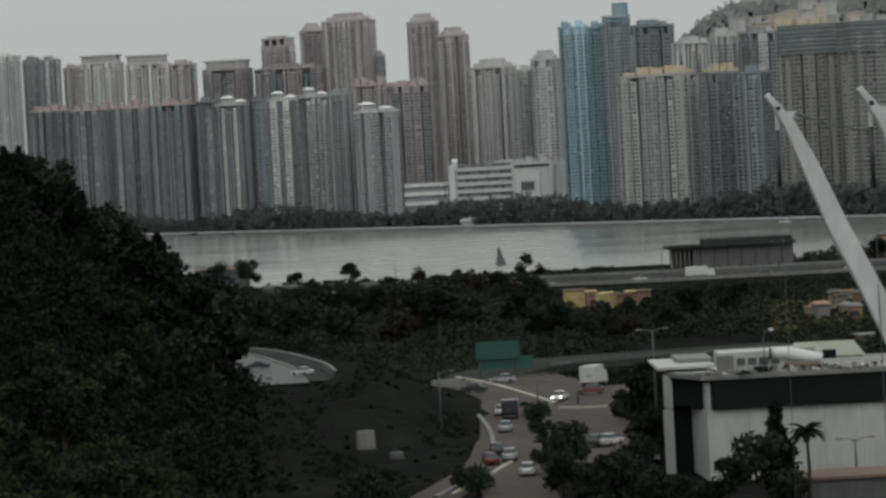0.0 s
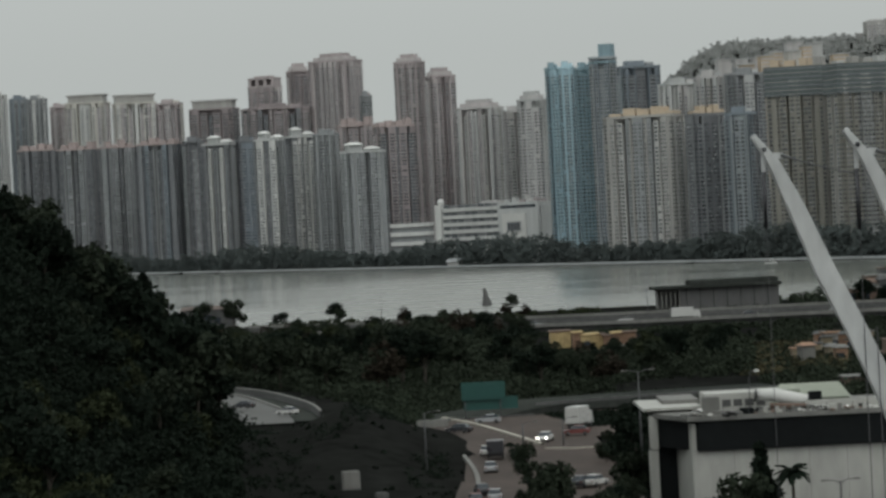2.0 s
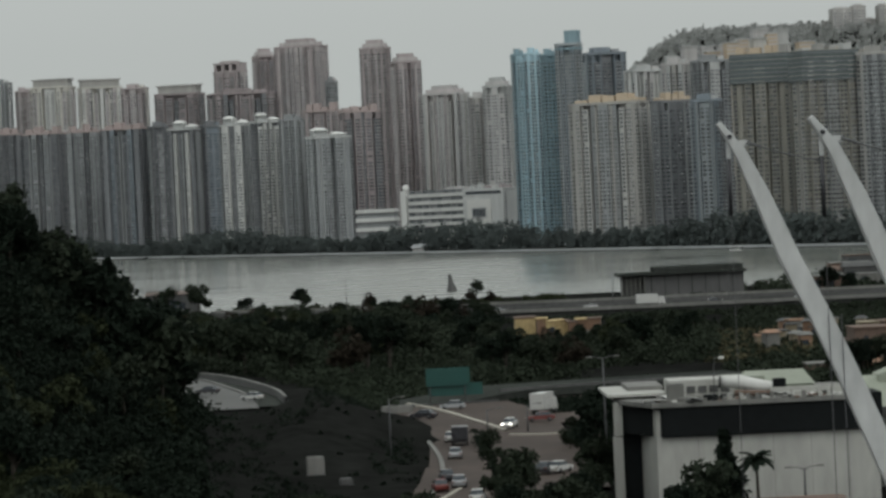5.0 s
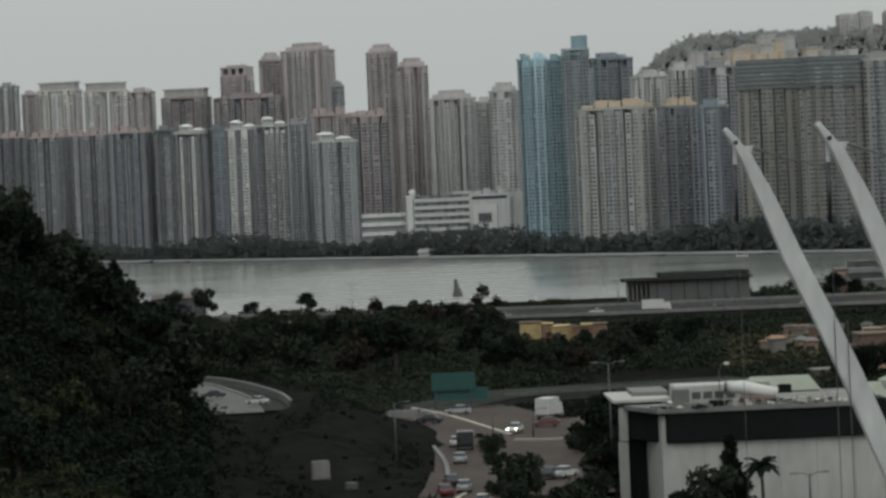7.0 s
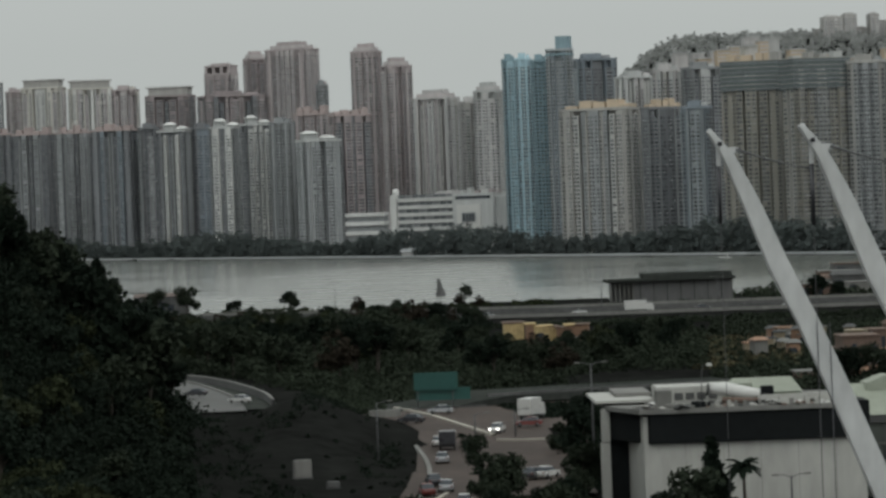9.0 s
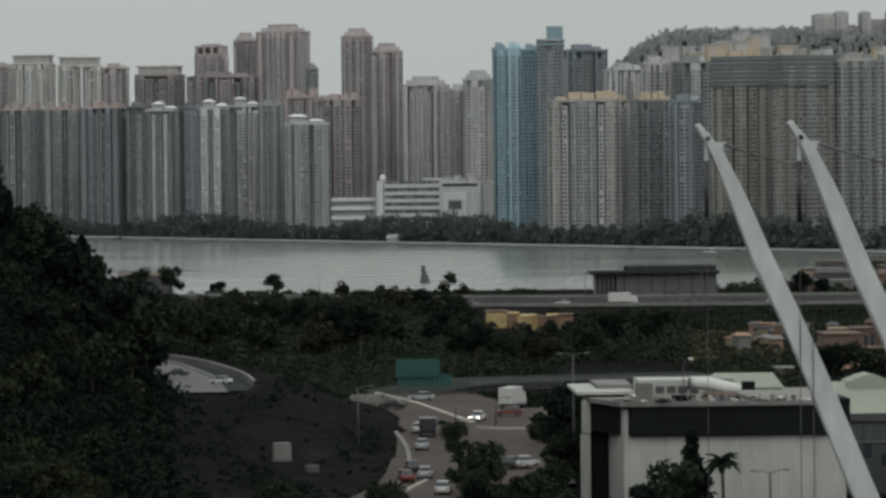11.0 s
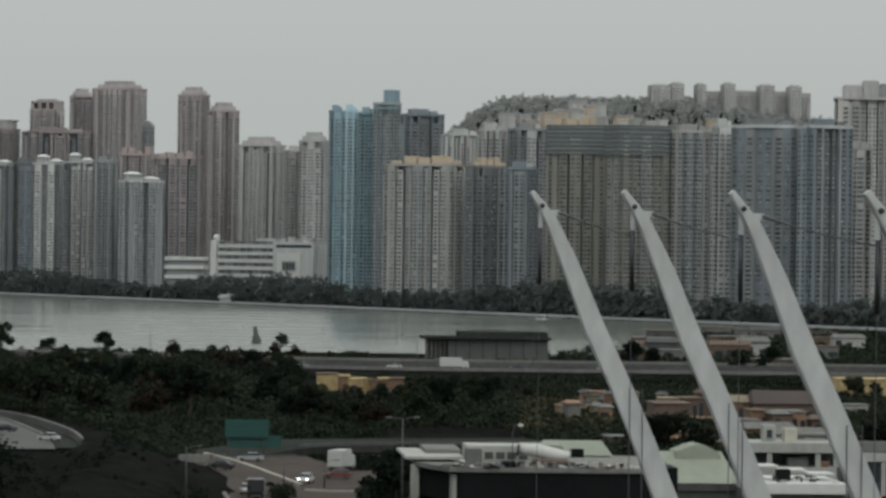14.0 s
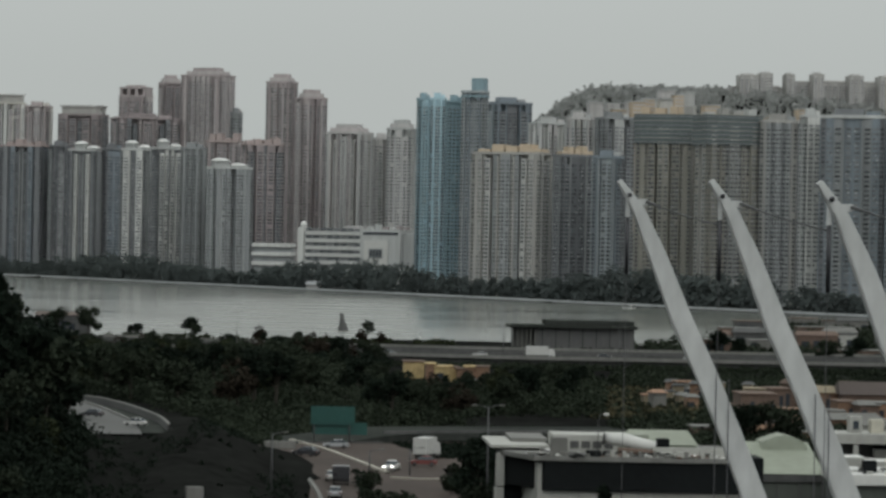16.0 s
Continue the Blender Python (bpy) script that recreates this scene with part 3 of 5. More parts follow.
pick = random.Random(12)
for i in range(13):
    hillside_block(300 + 13.5 * i + pick.uniform(-3, 3), 3060 + pick.uniform(-30, 30), pick.uniform(8, 15), 168 + 8 * math.sin(i * 0.5) + pick.uniform(-3, 6),
                   pick.choice((M_ORANGE, M_ORANGE, PAINT["cream"], PAINT["tan_pale"])), "ochre and cream hillside block below the ridge")
for i in range(15):
    hillside_block(372 + 9.6 * i, 2640 + pick.uniform(-20, 20), pick.uniform(7, 11), 141 + pick.uniform(-4, 4),
                   pick.choice((PAINT["white"], PAINT["pale"], PAINT["pale"], PAINT["taupe"])), "pale slab block behind the waterfront towers")
for i in range(7):
    hillside_block(268 + 17 * i, 3140 + pick.uniform(-20, 20), pick.uniform(8, 16), 166 + 3.5 * i + pick.uniform(-5, 6),
                   pick.choice((PAINT["pale"], PAINT["taupe"])), "pale block among the ridge trees")


# ---- trees ----
def leaf_cloud(g, centres, per, size, squash=0.8):
    """Folded leaf clumps scattered through the outer shell of clumps given as rows of x, y, z, radius."""
    c = np.repeat(np.asarray(centres, dtype=float), per, axis=0)
    m = len(c)

    def unit(q):
        return q / np.linalg.norm(q, axis=1, keepdims=True)

    d = unit(g.normal(size=(m, 3)))
    p = c[:, :3] + d * (c[:, 3:] * (0.5 + 0.55 * g.random((m, 1)))) * np.array((1, 1, squash))
    a = unit(g.normal(size=(m, 3)))
    b = unit(np.cross(a, g.normal(size=(m, 3))))
    n = np.cross(a, b)
    s = size * (0.6 + 0.8 * g.random((m, 1)))
    v = np.stack([p - a * s, p + b * s * 0.55 + n * s * 0.2, p + a * s, p - b * s * 0.55 + n * s * 0.2], axis=1).reshape(-1, 3)
    k = 4 * np.arange(m)[:, None]
    f = np.concatenate([k + np.array((0, 1, 2)), k + np.array((0, 2, 3))], axis=1).reshape(-1, 3)
    return v, f


def make_tree(seed, height, spread, count, size, mat, shape="broad"):
    rng = np.random.default_rng(seed)
    t = thing("tree", 0, 0, -500, "dense dark green broadleaf tree on the slope", "tree", group="trees")
    th = height * 0.45
    runs = [([(0, 0, -0.5), (0.1, 0, th * 0.5), (0.1, 0.1, th), (0, 0.1, height * 0.8)], [height * 0.03, height * 0.024, height * 0.018, 0.04], 7)]
    centres = []
    for i in range(9 if shape == "broad" else 13):
        a = 2.4 * i + rng.random()
        if shape == "broad":
            z = height * (0.45 + 0.45 * rng.random())
            r = spread * (0.25 + 0.55 * rng.random()) * (1.15 - 0.6 * z / height)
            s = 0.7 + 0.6 * rng.random()
        else:
            z = height * (0.2 + 0.78 * i / 12)
            r = spread * 0.7 * (1.05 - z / height) * rng.random()
            s = 1.25 * (1.12 - z / height) + 0.12
        p = (r * math.cos(a), r * math.sin(a), z)
        centres.append((*p, s))
        runs.append(([(0, 0, min(th, z * 0.7)), (p[0] * 0.5, p[1] * 0.5, z * 0.86), p], [height * 0.012, height * 0.008, 0.02], 5))
    child("trunk", tubes("trunk", runs, M_BARK), t)
    v, f = leaf_cloud(rng, [(x, y, z, spread * 0.42 * q) for x, y, z, q in centres], count // len(centres), size)
    child("crown", tri_mesh("crown", v, f, mat), t)
    return t


PROTOS = [make_tree(1, 9, 4.2, 1080, 0.42, M_LEAF[0]), make_tree(2, 11, 4.6, 1152, 0.42, M_LEAF[1]), make_tree(3, 7.5, 4.0, 936, 0.40, M_LEAF[2]),
          make_tree(4, 12, 3.6, 1080, 0.40, M_LEAF[0]), make_tree(5, 8, 4.6, 1080, 0.42, M_LEAF[1]), make_tree(6, 10, 3.5, 1440, 0.36, M_LEAF[0], "cone"),
          make_tree(7, 5, 3.2, 648, 0.36, M_LEAF[1]), make_tree(8, 8, 4.4, 936, 0.42, M_LEAF[3])]
USED = [False] * len(PROTOS)
rng = random.Random(5)


def plant(kind, x, y, size=1.0, sink=0.4, label=""):
    m = pose(x, y, land(x, y) - sink, rng.uniform(-4, 4), rng.uniform(-4, 4), rng.uniform(0, 360))
    ob = PROTOS[kind]
    if USED[kind]:
        ob = copy_thing(ob, m)
    USED[kind] = True
    ob.matrix_basis = m @ Matrix.Diagonal((size, size, size * rng.uniform(0.9, 1.1), 1))
    if label:
        tagged(ob, label)
    return ob


HEIGHT = (9, 11, 7.5, 12, 8, 10, 5, 8)


def headroom(x, y):
    """How high the tree tops of the belt stand over the ground: a wind-trimmed line that falls towards the shore."""
    k = 0.0285 + 0.0085 * step(0.0, 0.04, x / y) + 0.006 * step(0.125, 0.15, x / y) - 0.004 * math.exp(-((x / y - 0.082) / 0.012) ** 2)
    return 35 - k * y


# wooded hill: the canopy falls in one line from the crest to the ramp
CREST = ((-0.2, 0.034), (-0.16, 0.024), (-0.13, 0.0165), (-0.1214, 0.0132), (-0.1173, 0.009), (-0.1113, 0.0095), (-0.1066, 0.004), (-0.1032, -0.0015), (-0.0955, -0.0072),
         (-0.0912, -0.0101), (-0.0864, -0.0147), (-0.0793, -0.0187), (-0.0744, -0.0235), (-0.07, -0.029), (-0.06, -0.037))


def canopy(x, y):
    return 39 + y * float(np.interp((x + 2.0) / y, [q[0] for q in CREST], [q[1] for q in CREST]))


def plant_tall(kind, x, y, top, label):
    plant(kind, x, y, (top - land(x, y) + 0.4) / HEIGHT[kind], label=label)


for i in range(64):
    y = rng.uniform(300, 520)
    x = rng.uniform(-80, -22) * (y / 430)
    k = rng.choice((0, 0, 1, 3, 4, 2))
    room = canopy(x, y) - land(x, y) - 0.5
    if hill_left(x, y) > 2.0 and x < -0.0645 * y and room > 3:
        plant(k, x, y, min(rng.uniform(0.6, 0.95), room / HEIGHT[k] * 0.95), label="dark broadleaf tree in the hillside wood")
for i in range(52):
    y = rng.uniform(428, 462)
    x = (-0.136 + 0.00128 * i) * y
    plant_tall(rng.choice((0, 1, 3, 4, 5, 5)), x, y, canopy(x, y) + rng.choice((-1.2, -0.6, 0.0, 0.6, 1.6)), "dark tree along the crest of the wooded hill")
# belt of trees between the junction and the highway
count = 0
while count < 92:
    y = rng.uniform(655, 930)
    x = rng.uniform(-0.075, 0.205) * y
    room = headroom(x, y)
    if room < 2.5 or (0.095 < x / y < 0.122 and 680 < y < 830) or (x < -8 and y < 660 + 3.3 * (-16 - x)) or (x > 40 and y < 690 and x < 75) or (x > 78 and 640 < y < 780):
        continue
    k = rng.choice((0, 1, 3, 4, 4, 2, 7))
    plant(k, x, y, min(1.25, room * rng.uniform(0.72, 1.0) / HEIGHT[k]), label="dark broadleaf tree in the belt before the highway")
    count += 1
for i in range(8):
    k = rng.choice((0, 1, 4, 7))
    plant(k, rng.uniform(-95, 34), rng.uniform(1130, 1205), rng.uniform(0.45, 0.75), label="small dark tree along the near shore")


def wood(name, label, mat, cells, per, size):
    g = np.random.default_rng(len(name))
    v, f = leaf_cloud(g, cells, per, size)
    tagged(new(name, tri_mesh(name, v, f, mat)), label, "undergrowth", kind="stuff")


def scatter(seed, n, x0, x1, y0, y1, s0, s1, keep, fan=True, lift=0.35):
    g = np.random.default_rng(seed)
    out = []
    for i in range(n):
        y = g.uniform(y0, y1)
        x = g.uniform(x0, x1) * (y if fan else 1)
        r = g.uniform(s0, s1)
        q = keep(x, y, r)
        if q:
            out.append((x, y, land(x, y) + r * lift * q, r))
    return out


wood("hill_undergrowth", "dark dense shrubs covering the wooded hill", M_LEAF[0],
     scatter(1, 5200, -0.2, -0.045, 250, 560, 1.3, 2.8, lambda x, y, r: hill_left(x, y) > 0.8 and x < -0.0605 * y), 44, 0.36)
def crowns(seed, n, y0, y1, s0, s1):
    """Rounded crowns of uneven size that close the canopy of the hill."""
    g = np.random.default_rng(seed)
    out = []
    for x, y, z, r in scatter(seed, n, -0.2, -0.062, y0, y1, s0, s1, lambda x, y, r: 1 if hill_left(x, y) > 1.5 and x < (-0.0655 + 0.004 * math.sin(y * 0.13) + 0.003 * math.sin(y * 0.31)) * y and canopy(x, y) - land(x, y) > 2 else 0):
        top = min(land(x, y) + g.uniform(2.0, 6.5), canopy(x, y) - g.uniform(1.0, 3.5))
        for k in range(4):
            q = r * g.uniform(0.4, 0.75)
            out.append((x + g.normal() * r * 0.5, y + g.normal() * r * 0.5, top - q - g.random() * r * 0.9, q))
    return out


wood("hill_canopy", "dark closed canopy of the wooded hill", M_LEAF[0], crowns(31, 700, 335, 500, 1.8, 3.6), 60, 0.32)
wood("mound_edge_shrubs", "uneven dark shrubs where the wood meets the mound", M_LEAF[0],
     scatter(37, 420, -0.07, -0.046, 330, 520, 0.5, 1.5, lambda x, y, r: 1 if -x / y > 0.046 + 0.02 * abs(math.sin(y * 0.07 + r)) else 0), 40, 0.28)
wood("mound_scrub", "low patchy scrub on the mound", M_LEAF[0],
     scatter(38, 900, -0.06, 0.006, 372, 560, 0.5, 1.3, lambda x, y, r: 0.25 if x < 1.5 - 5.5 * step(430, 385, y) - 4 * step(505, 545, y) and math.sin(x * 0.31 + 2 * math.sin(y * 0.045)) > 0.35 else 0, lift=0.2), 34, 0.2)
wood("hill_foot_canopy", "lighter green scrub low on the wooded hill", M_LEAF[2], crowns(35, 320, 296, 345, 1.2, 2.4), 60, 0.3)
wood("hill_foot_shrubs", "olive green shrubs at the foot of the wooded hill", M_LEAF[1],
     scatter(2, 1100, -0.16, -0.055, 240, 360, 1.0, 2.2, lambda x, y, r: hill_left(x, y) > 0.5), 42, 0.36)
wood("belt_undergrowth", "dark dense thicket between the junction and the highway", M_LEAF[1],
     scatter(3, 5200, -0.09, 0.21, 640, 1000, 1.6, 3.4, lambda x, y, r: (1 + (y > 700)) if headroom(x, y) > 2.2 * r and not (0.095 < x / y < 0.122 and 690 < y < 820) and not (x < -8 and y < 660 + 3.3 * (-16 - x)) and not (36 < x < 75 and y < 690) and not (x > 78 and 645 < y < 780) else 0), 56, 0.45)
wood("yard_thicket", "dark thicket before the low brown sheds", M_LEAF[1],
     scatter(8, 420, 0.118, 0.205, 585, 645, 1.2, 2.4, lambda x, y, r: 1.5), 40, 0.5)
wood("verge_shrubs", "dark shrubs on the verge beside the white hall", M_LEAF[0],
     scatter(9, 900, 0.03, 0.07, 345, 492, 0.6, 1.6, lambda x, y, r: x > 13.5 and not (x < 25 and 395 < y < 512) and not (x > 22.5 and y > 368 and y < 402)), 34, 0.36)
for i in range(34):
    y = rng.uniform(925, 965)
    x = (-0.095 + 0.0037 * i) * y
    k = rng.choice((0, 1, 4, 7))
    plant(k, x, y, (35 - 0.0282 * y) * rng.uniform(0.86, 1.06) / HEIGHT[k], label="dark broadleaf tree in the belt before the highway")
wood("highway_hedge", "dark hedge of shrubs along the highway", M_LEAF[0],
     scatter(11, 420, -0.1, 0.03, 925, 968, 2.0, 3.0, lambda x, y, r: 2.6) + scatter(12, 300, -0.1, 0.03, 925, 968, 2.0, 3.0, lambda x, y, r: 0.8), 44, 0.6)
wood("median_hedge", "dark hedges along the highway carriageways", M_LEAF[1],
     scatter(15, 520, 0.026, 0.215, 955, 969, 0.9, 1.7, lambda x, y, r: 1.2) + scatter(16, 520, 0.026, 0.215, 1007, 1019, 1.0, 1.6, lambda x, y, r: 2.2)
     + scatter(17, 420, 0.026, 0.215, 1064, 1080, 1.4, 2.6, lambda x, y, r: 1.5), 36, 0.45)
wood("garden_scrub", "dark garden shrubs among the low sheds", M_LEAF[1],
     scatter(18, 2900, 0.098, 0.215, 560, 930, 0.8, 1.9, lambda x, y, r: 1), 30, 0.42)
wood("dry_bank", "dry olive brown scrub on a cleared bank", M_DRY,
     scatter(33, 900, 0.092, 0.124, 690, 830, 0.5, 1.3, lambda x, y, r: 1), 30, 0.36)
wood("yard_scrub", "dark scrub among the yards beside the water", M_LEAF[1],
     scatter(13, 1500, 0.088, 0.215, 1075, 1640, 1.6, 3.6, lambda x, y, r: 1 if y < near_shore(x) - 6 and not (y < 1160 and x < 124) else 0), 34, 0.75)
wood("mound_back_shrubs", "dark shrubs behind the mound", M_LEAF[1],
     scatter(19, 520, -0.021, 0.006, 572, 652, 0.6, 1.4, lambda x, y, r: x < -1 or y > 622), 32, 0.36)
wood("junction_verge", "dark shrubs behind the junction", M_LEAF[1],
     scatter(14, 700, 0.0, 0.075, 604, 632, 0.6, 1.4, lambda x, y, r: y > 622 or x < 4), 30, 0.36)
wood("junction_corner_shrubs", "dark shrubs under the raised service road", M_LEAF[0],
     scatter(39, 1200, 17, 38, 540, 577, 0.6, 1.3, lambda x, y, r: 1 if x > 18.2 + (580 - y) * 0.17 else 0, fan=False), 34, 0.3)
wood("median_shrubs", "dark clipped shrubs on the median of the approach road", M_LEAF[0],
     scatter(21, 170, 10.6, 12.3, 430, 506, 0.4, 0.9, lambda x, y, r: 1.6, fan=False), 34, 0.26)
wood("shore_undergrowth", "low dark scrub along the near shore", M_LEAF[2],
     scatter(4, 500, -0.1, 0.05, 1075, 1215, 0.8, 1.5, lambda x, y, r: 1), 34, 0.6)
wood("mound_grass", "rough dark grass and shrubs on the mound", M_LEAF[0],
     scatter(6, 110, -0.062, 0.008, 380, 590, 0.15, 0.42, lambda x, y, r: x < 3.4 - 5.5 * step(430, 385, y) - 4 * step(505, 545, y) and x > -34, lift=0.1), 26, 0.3)


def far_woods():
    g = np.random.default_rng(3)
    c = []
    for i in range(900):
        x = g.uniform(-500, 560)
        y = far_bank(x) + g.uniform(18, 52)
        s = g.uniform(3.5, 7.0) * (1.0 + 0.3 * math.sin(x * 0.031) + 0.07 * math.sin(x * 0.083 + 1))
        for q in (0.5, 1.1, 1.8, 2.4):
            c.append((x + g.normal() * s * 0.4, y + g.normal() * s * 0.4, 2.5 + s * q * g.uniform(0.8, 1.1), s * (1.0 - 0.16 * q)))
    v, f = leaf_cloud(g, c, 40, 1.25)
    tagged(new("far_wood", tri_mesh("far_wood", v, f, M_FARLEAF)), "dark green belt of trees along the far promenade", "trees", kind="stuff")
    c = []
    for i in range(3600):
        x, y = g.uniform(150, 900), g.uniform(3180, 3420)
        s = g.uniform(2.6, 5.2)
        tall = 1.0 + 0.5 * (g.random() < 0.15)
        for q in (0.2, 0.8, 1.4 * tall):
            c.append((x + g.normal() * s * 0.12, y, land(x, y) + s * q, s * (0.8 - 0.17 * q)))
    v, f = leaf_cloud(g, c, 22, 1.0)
    tagged(new("ridge_wood", tri_mesh("ridge_wood", v, f, M_RIDGELEAF)), "wood on the far ridge, haze painted into its pale leaves", "trees", kind="stuff")


far_woods()


# ---- white steel ribs ----
def rib(x, y, top, run):
    """A curved, tapering box beam that leans back from its foot; its tip stands at the origin of the curve."""
    t = thing("steel_rib", x, y, top, "white painted curved steel rib with a pinned tip", "steel rib", group="row of white ribs")
    pts = [(0, 0), (0.42, -0.59), (0.78, -1.13), (1.56, -2.88), (2.52, -5.29), (3.56, -7.49), (4.5, -9.68), (5.38, -11.88), (6.11, -13.69), (8.3, -19), (10.6, -25), (14.6, -37.5)]
    half = [0.10, 0.16, 0.23, 0.33, 0.40, 0.41, 0.43, 0.45, 0.46, 0.5, 0.52, 0.55]
    bm = bmesh.new()
    rings = []
    for i, (px, pz) in enumerate(pts):
        a, b = Vector(pts[max(i - 1, 0)]), Vector(pts[min(i + 1, len(pts) - 1)])
        d = (b - a).normalized()
        nrm = Vector((d.y, -d.x))
        ring = []
        for s, yy in ((-1, -0.28), (1, -0.28), (1, 0.28), (-1, 0.28)):
            q = Vector((px, pz)) + nrm * half[i] * s
            ring.append(bm.verts.new((q.x, yy, q.y)))
        rings.append(ring)
    for r0, r1 in zip(rings, rings[1:]):
        for k in range(4):
            bm.faces.new((r0[k], r0[(k + 1) % 4], r1[(k + 1) % 4], r1[k]))
    bm.faces.new(rings[0][::-1])
    bm.faces.new(rings[-1])
    bmesh.ops.recalc_face_normals(bm, faces=bm.faces[:])
    bmesh.ops.bevel(bm, geom=[e for e in bm.edges if abs(e.verts[0].co.y - e.verts[1].co.y) < 0.01], offset=0.05, segments=2, affect="EDGES")
    part("beam", bm, M_STEEL, t)
    child("pin", tubes("pin", [([(0.40, -0.33, -0.55), (0.40, 0.33, -0.55)], [0.09, 0.09], 12)], M_RUST), t, "dark round pin")
    block("lug", (0.75, 1.15, -0.1, 0.1, -0.95, -0.7), M_STEEL, t, bevel=0.03)
    block("tie_bracket", (0.28, 0.44, -0.08, 0.08, -1.45, -0.6), M_STEEL, t, "white bracket above the hanging rod", bevel=0.04)
    child("tie_rod", tubes("tie_rod", [([(0.36, 0, -1.4), (0.3, 0, -37.5)], [0.013, 0.013], 8)], M_CABLE), t, "thin dark hanging rod")
    child("turnbuckle", tubes("turnbuckle", [([(0.36, 0, -1.4), (0.36, 0, -3.6)], [0.075, 0.075], 8)], M_RUST), t)
    for s in (3.9, 4.4):
        child("conduit", tubes("conduit", [([(s, -0.34, -7.6), (s, -0.34, -37.5)], [0.018, 0.018], 6)], M_RUST), t)
    return t


RIBS = [(12.79, 130.0, 41.64), (15.17, 120.5, 41.51), (17.34, 109.5, 41.31), (19.59, 98.2, 41.12)]
for r in RIBS:
    rib(*r, 0)
for a, b in zip(RIBS, RIBS[1:]):
    p, q = Vector(a) + Vector((1.1, 0, -0.8)), Vector(b) + Vector((0.4, 0, -1.6))
    run = [p.lerp(q, k / 10) - Vector((0, 0, 0.07 * math.sin(math.pi * k / 10))) for k in range(11)]
    cable = tagged(new("stay_cable", tubes("stay_cable", [(run, [0.075, 0.06, 0.04] + [0.033] * 8, 6)], M_CABLE)), "thin dark cable strung between the white ribs", "cable", group="stay cables")


# ---- roads ----
def ribbon(name, centre, width, z, mat, label, category, thick=0.3):
    v, f = [], []
    pts = [Vector(p) for p in centre]
    for i, p in enumerate(pts):
        d = (pts[min(i + 1, len(pts) - 1)] - pts[max(i - 1, 0)]).normalized()
        n = Vector((-d.y, d.x))
        zz = z[i] if isinstance(z, (list, tuple)) else z
        for s, k in ((-1, 0), (1, 0), (1, -thick), (-1, -thick)):
            q = p + n * width / 2 * s
            v.append((q.x, q.y, zz + k))
        if i:
            k = 4 * i
            f += [(k - 4 + q, k - 4 + (q + 1) % 4, k + (q + 1) % 4, k + q) for q in range(4)]
    return tagged(new(name, mesh_of(name, v, f, mat)), label, category, kind="structure")


def smooth_line(pts, n=8):
    out = []
    P = [Vector(p) for p in pts]
    for i in range(len(P) - 1):
        a, b, c, d = P[max(i - 1, 0)], P[i], P[i + 1], P[min(i + 2, len(P) - 1)]
        for k in range(n):
            t = k / n
            out.append(0.5 * ((2 * b) + (c - a) * t + (2 * a - 5 * b + 4 * c - d) * t * t + (3 * b - a - 3 * c + d) * t ** 3))
    return out + [P[-1]]


ribbon("road_approach", smooth_line([(9, 250), (6.9, 360), (6.9, 400), (7.4, 440), (8.4, 500), (9.4, 560), (9, 575)]), 8.0, 4.75, M_ASPHALT, "worn pinkish asphalt approach road", "road", 1.0)
ribbon("road_slip", smooth_line([(6, 440), (4.2, 405), (0.5, 380), (-5, 350)]), 6, 4.7, M_ASPHALT, "worn asphalt slip lane beside the mound", "road", 1.0)
ribbon("road_junction", smooth_line([(1, 572), (14, 556), (24, 540), (33, 520)]), 62, 4.7, M_ASPHALT, "wide pinkish asphalt junction", "road", 1.0)
RAMP = smooth_line([(-58.6, 736.8), (-49.2, 706.8), (-45.1, 690.6), (-40.6, 666.6), (-36.8, 644.7), (-33.6, 619.9), (-31.6, 594.8)])
ribbon("road_ramp", RAMP, 13.4, 4.6, M_RAMP, "curved grey slip road", "road", 1.0)
ribbon("road_shoulder", smooth_line([(-52.5, 741.5), (-42.8, 711.0), (-38.2, 696.4), (-33.0, 673.9), (-28.5, 650.0), (-24.9, 625.3), (-22.8, 600.5)]), 7.4, 4.5, M_DARKROAD, "dark shoulder of the slip road", "road", 1.0)
SERVICE = smooth_line([(-2, 583), (8, 588), (16, 591), (30, 597), (40, 600), (62, 606)])
ribbon("road_service", SERVICE, 22, [4.5 + 1.7 * step(0, 20, p.x) for p in SERVICE], M_DARKROAD, "dark grey service road rising behind the junction", "road", 1.2)
ribbon("road_parking", [(18.5, 398), (18.5, 526)], 12, 4.67, M_ASPHALT, "worn asphalt parking area", "road", 1.0)
for k, yy in enumerate((985, 1040)):
    ribbon("road_highway_%d" % (k + 1), [(-60, yy + 60), (0, yy + 18), (60, yy), (200, yy - 6), (500, yy - 30)], 24, 6.4, M_ROADGREY, "grey highway carriageway along the shore", "road", 3.0)


def parapet(centre, z, height, mat, label, width=0.35):
    ribbon("kerb", centre, width, z, mat, label, "parapet", height)


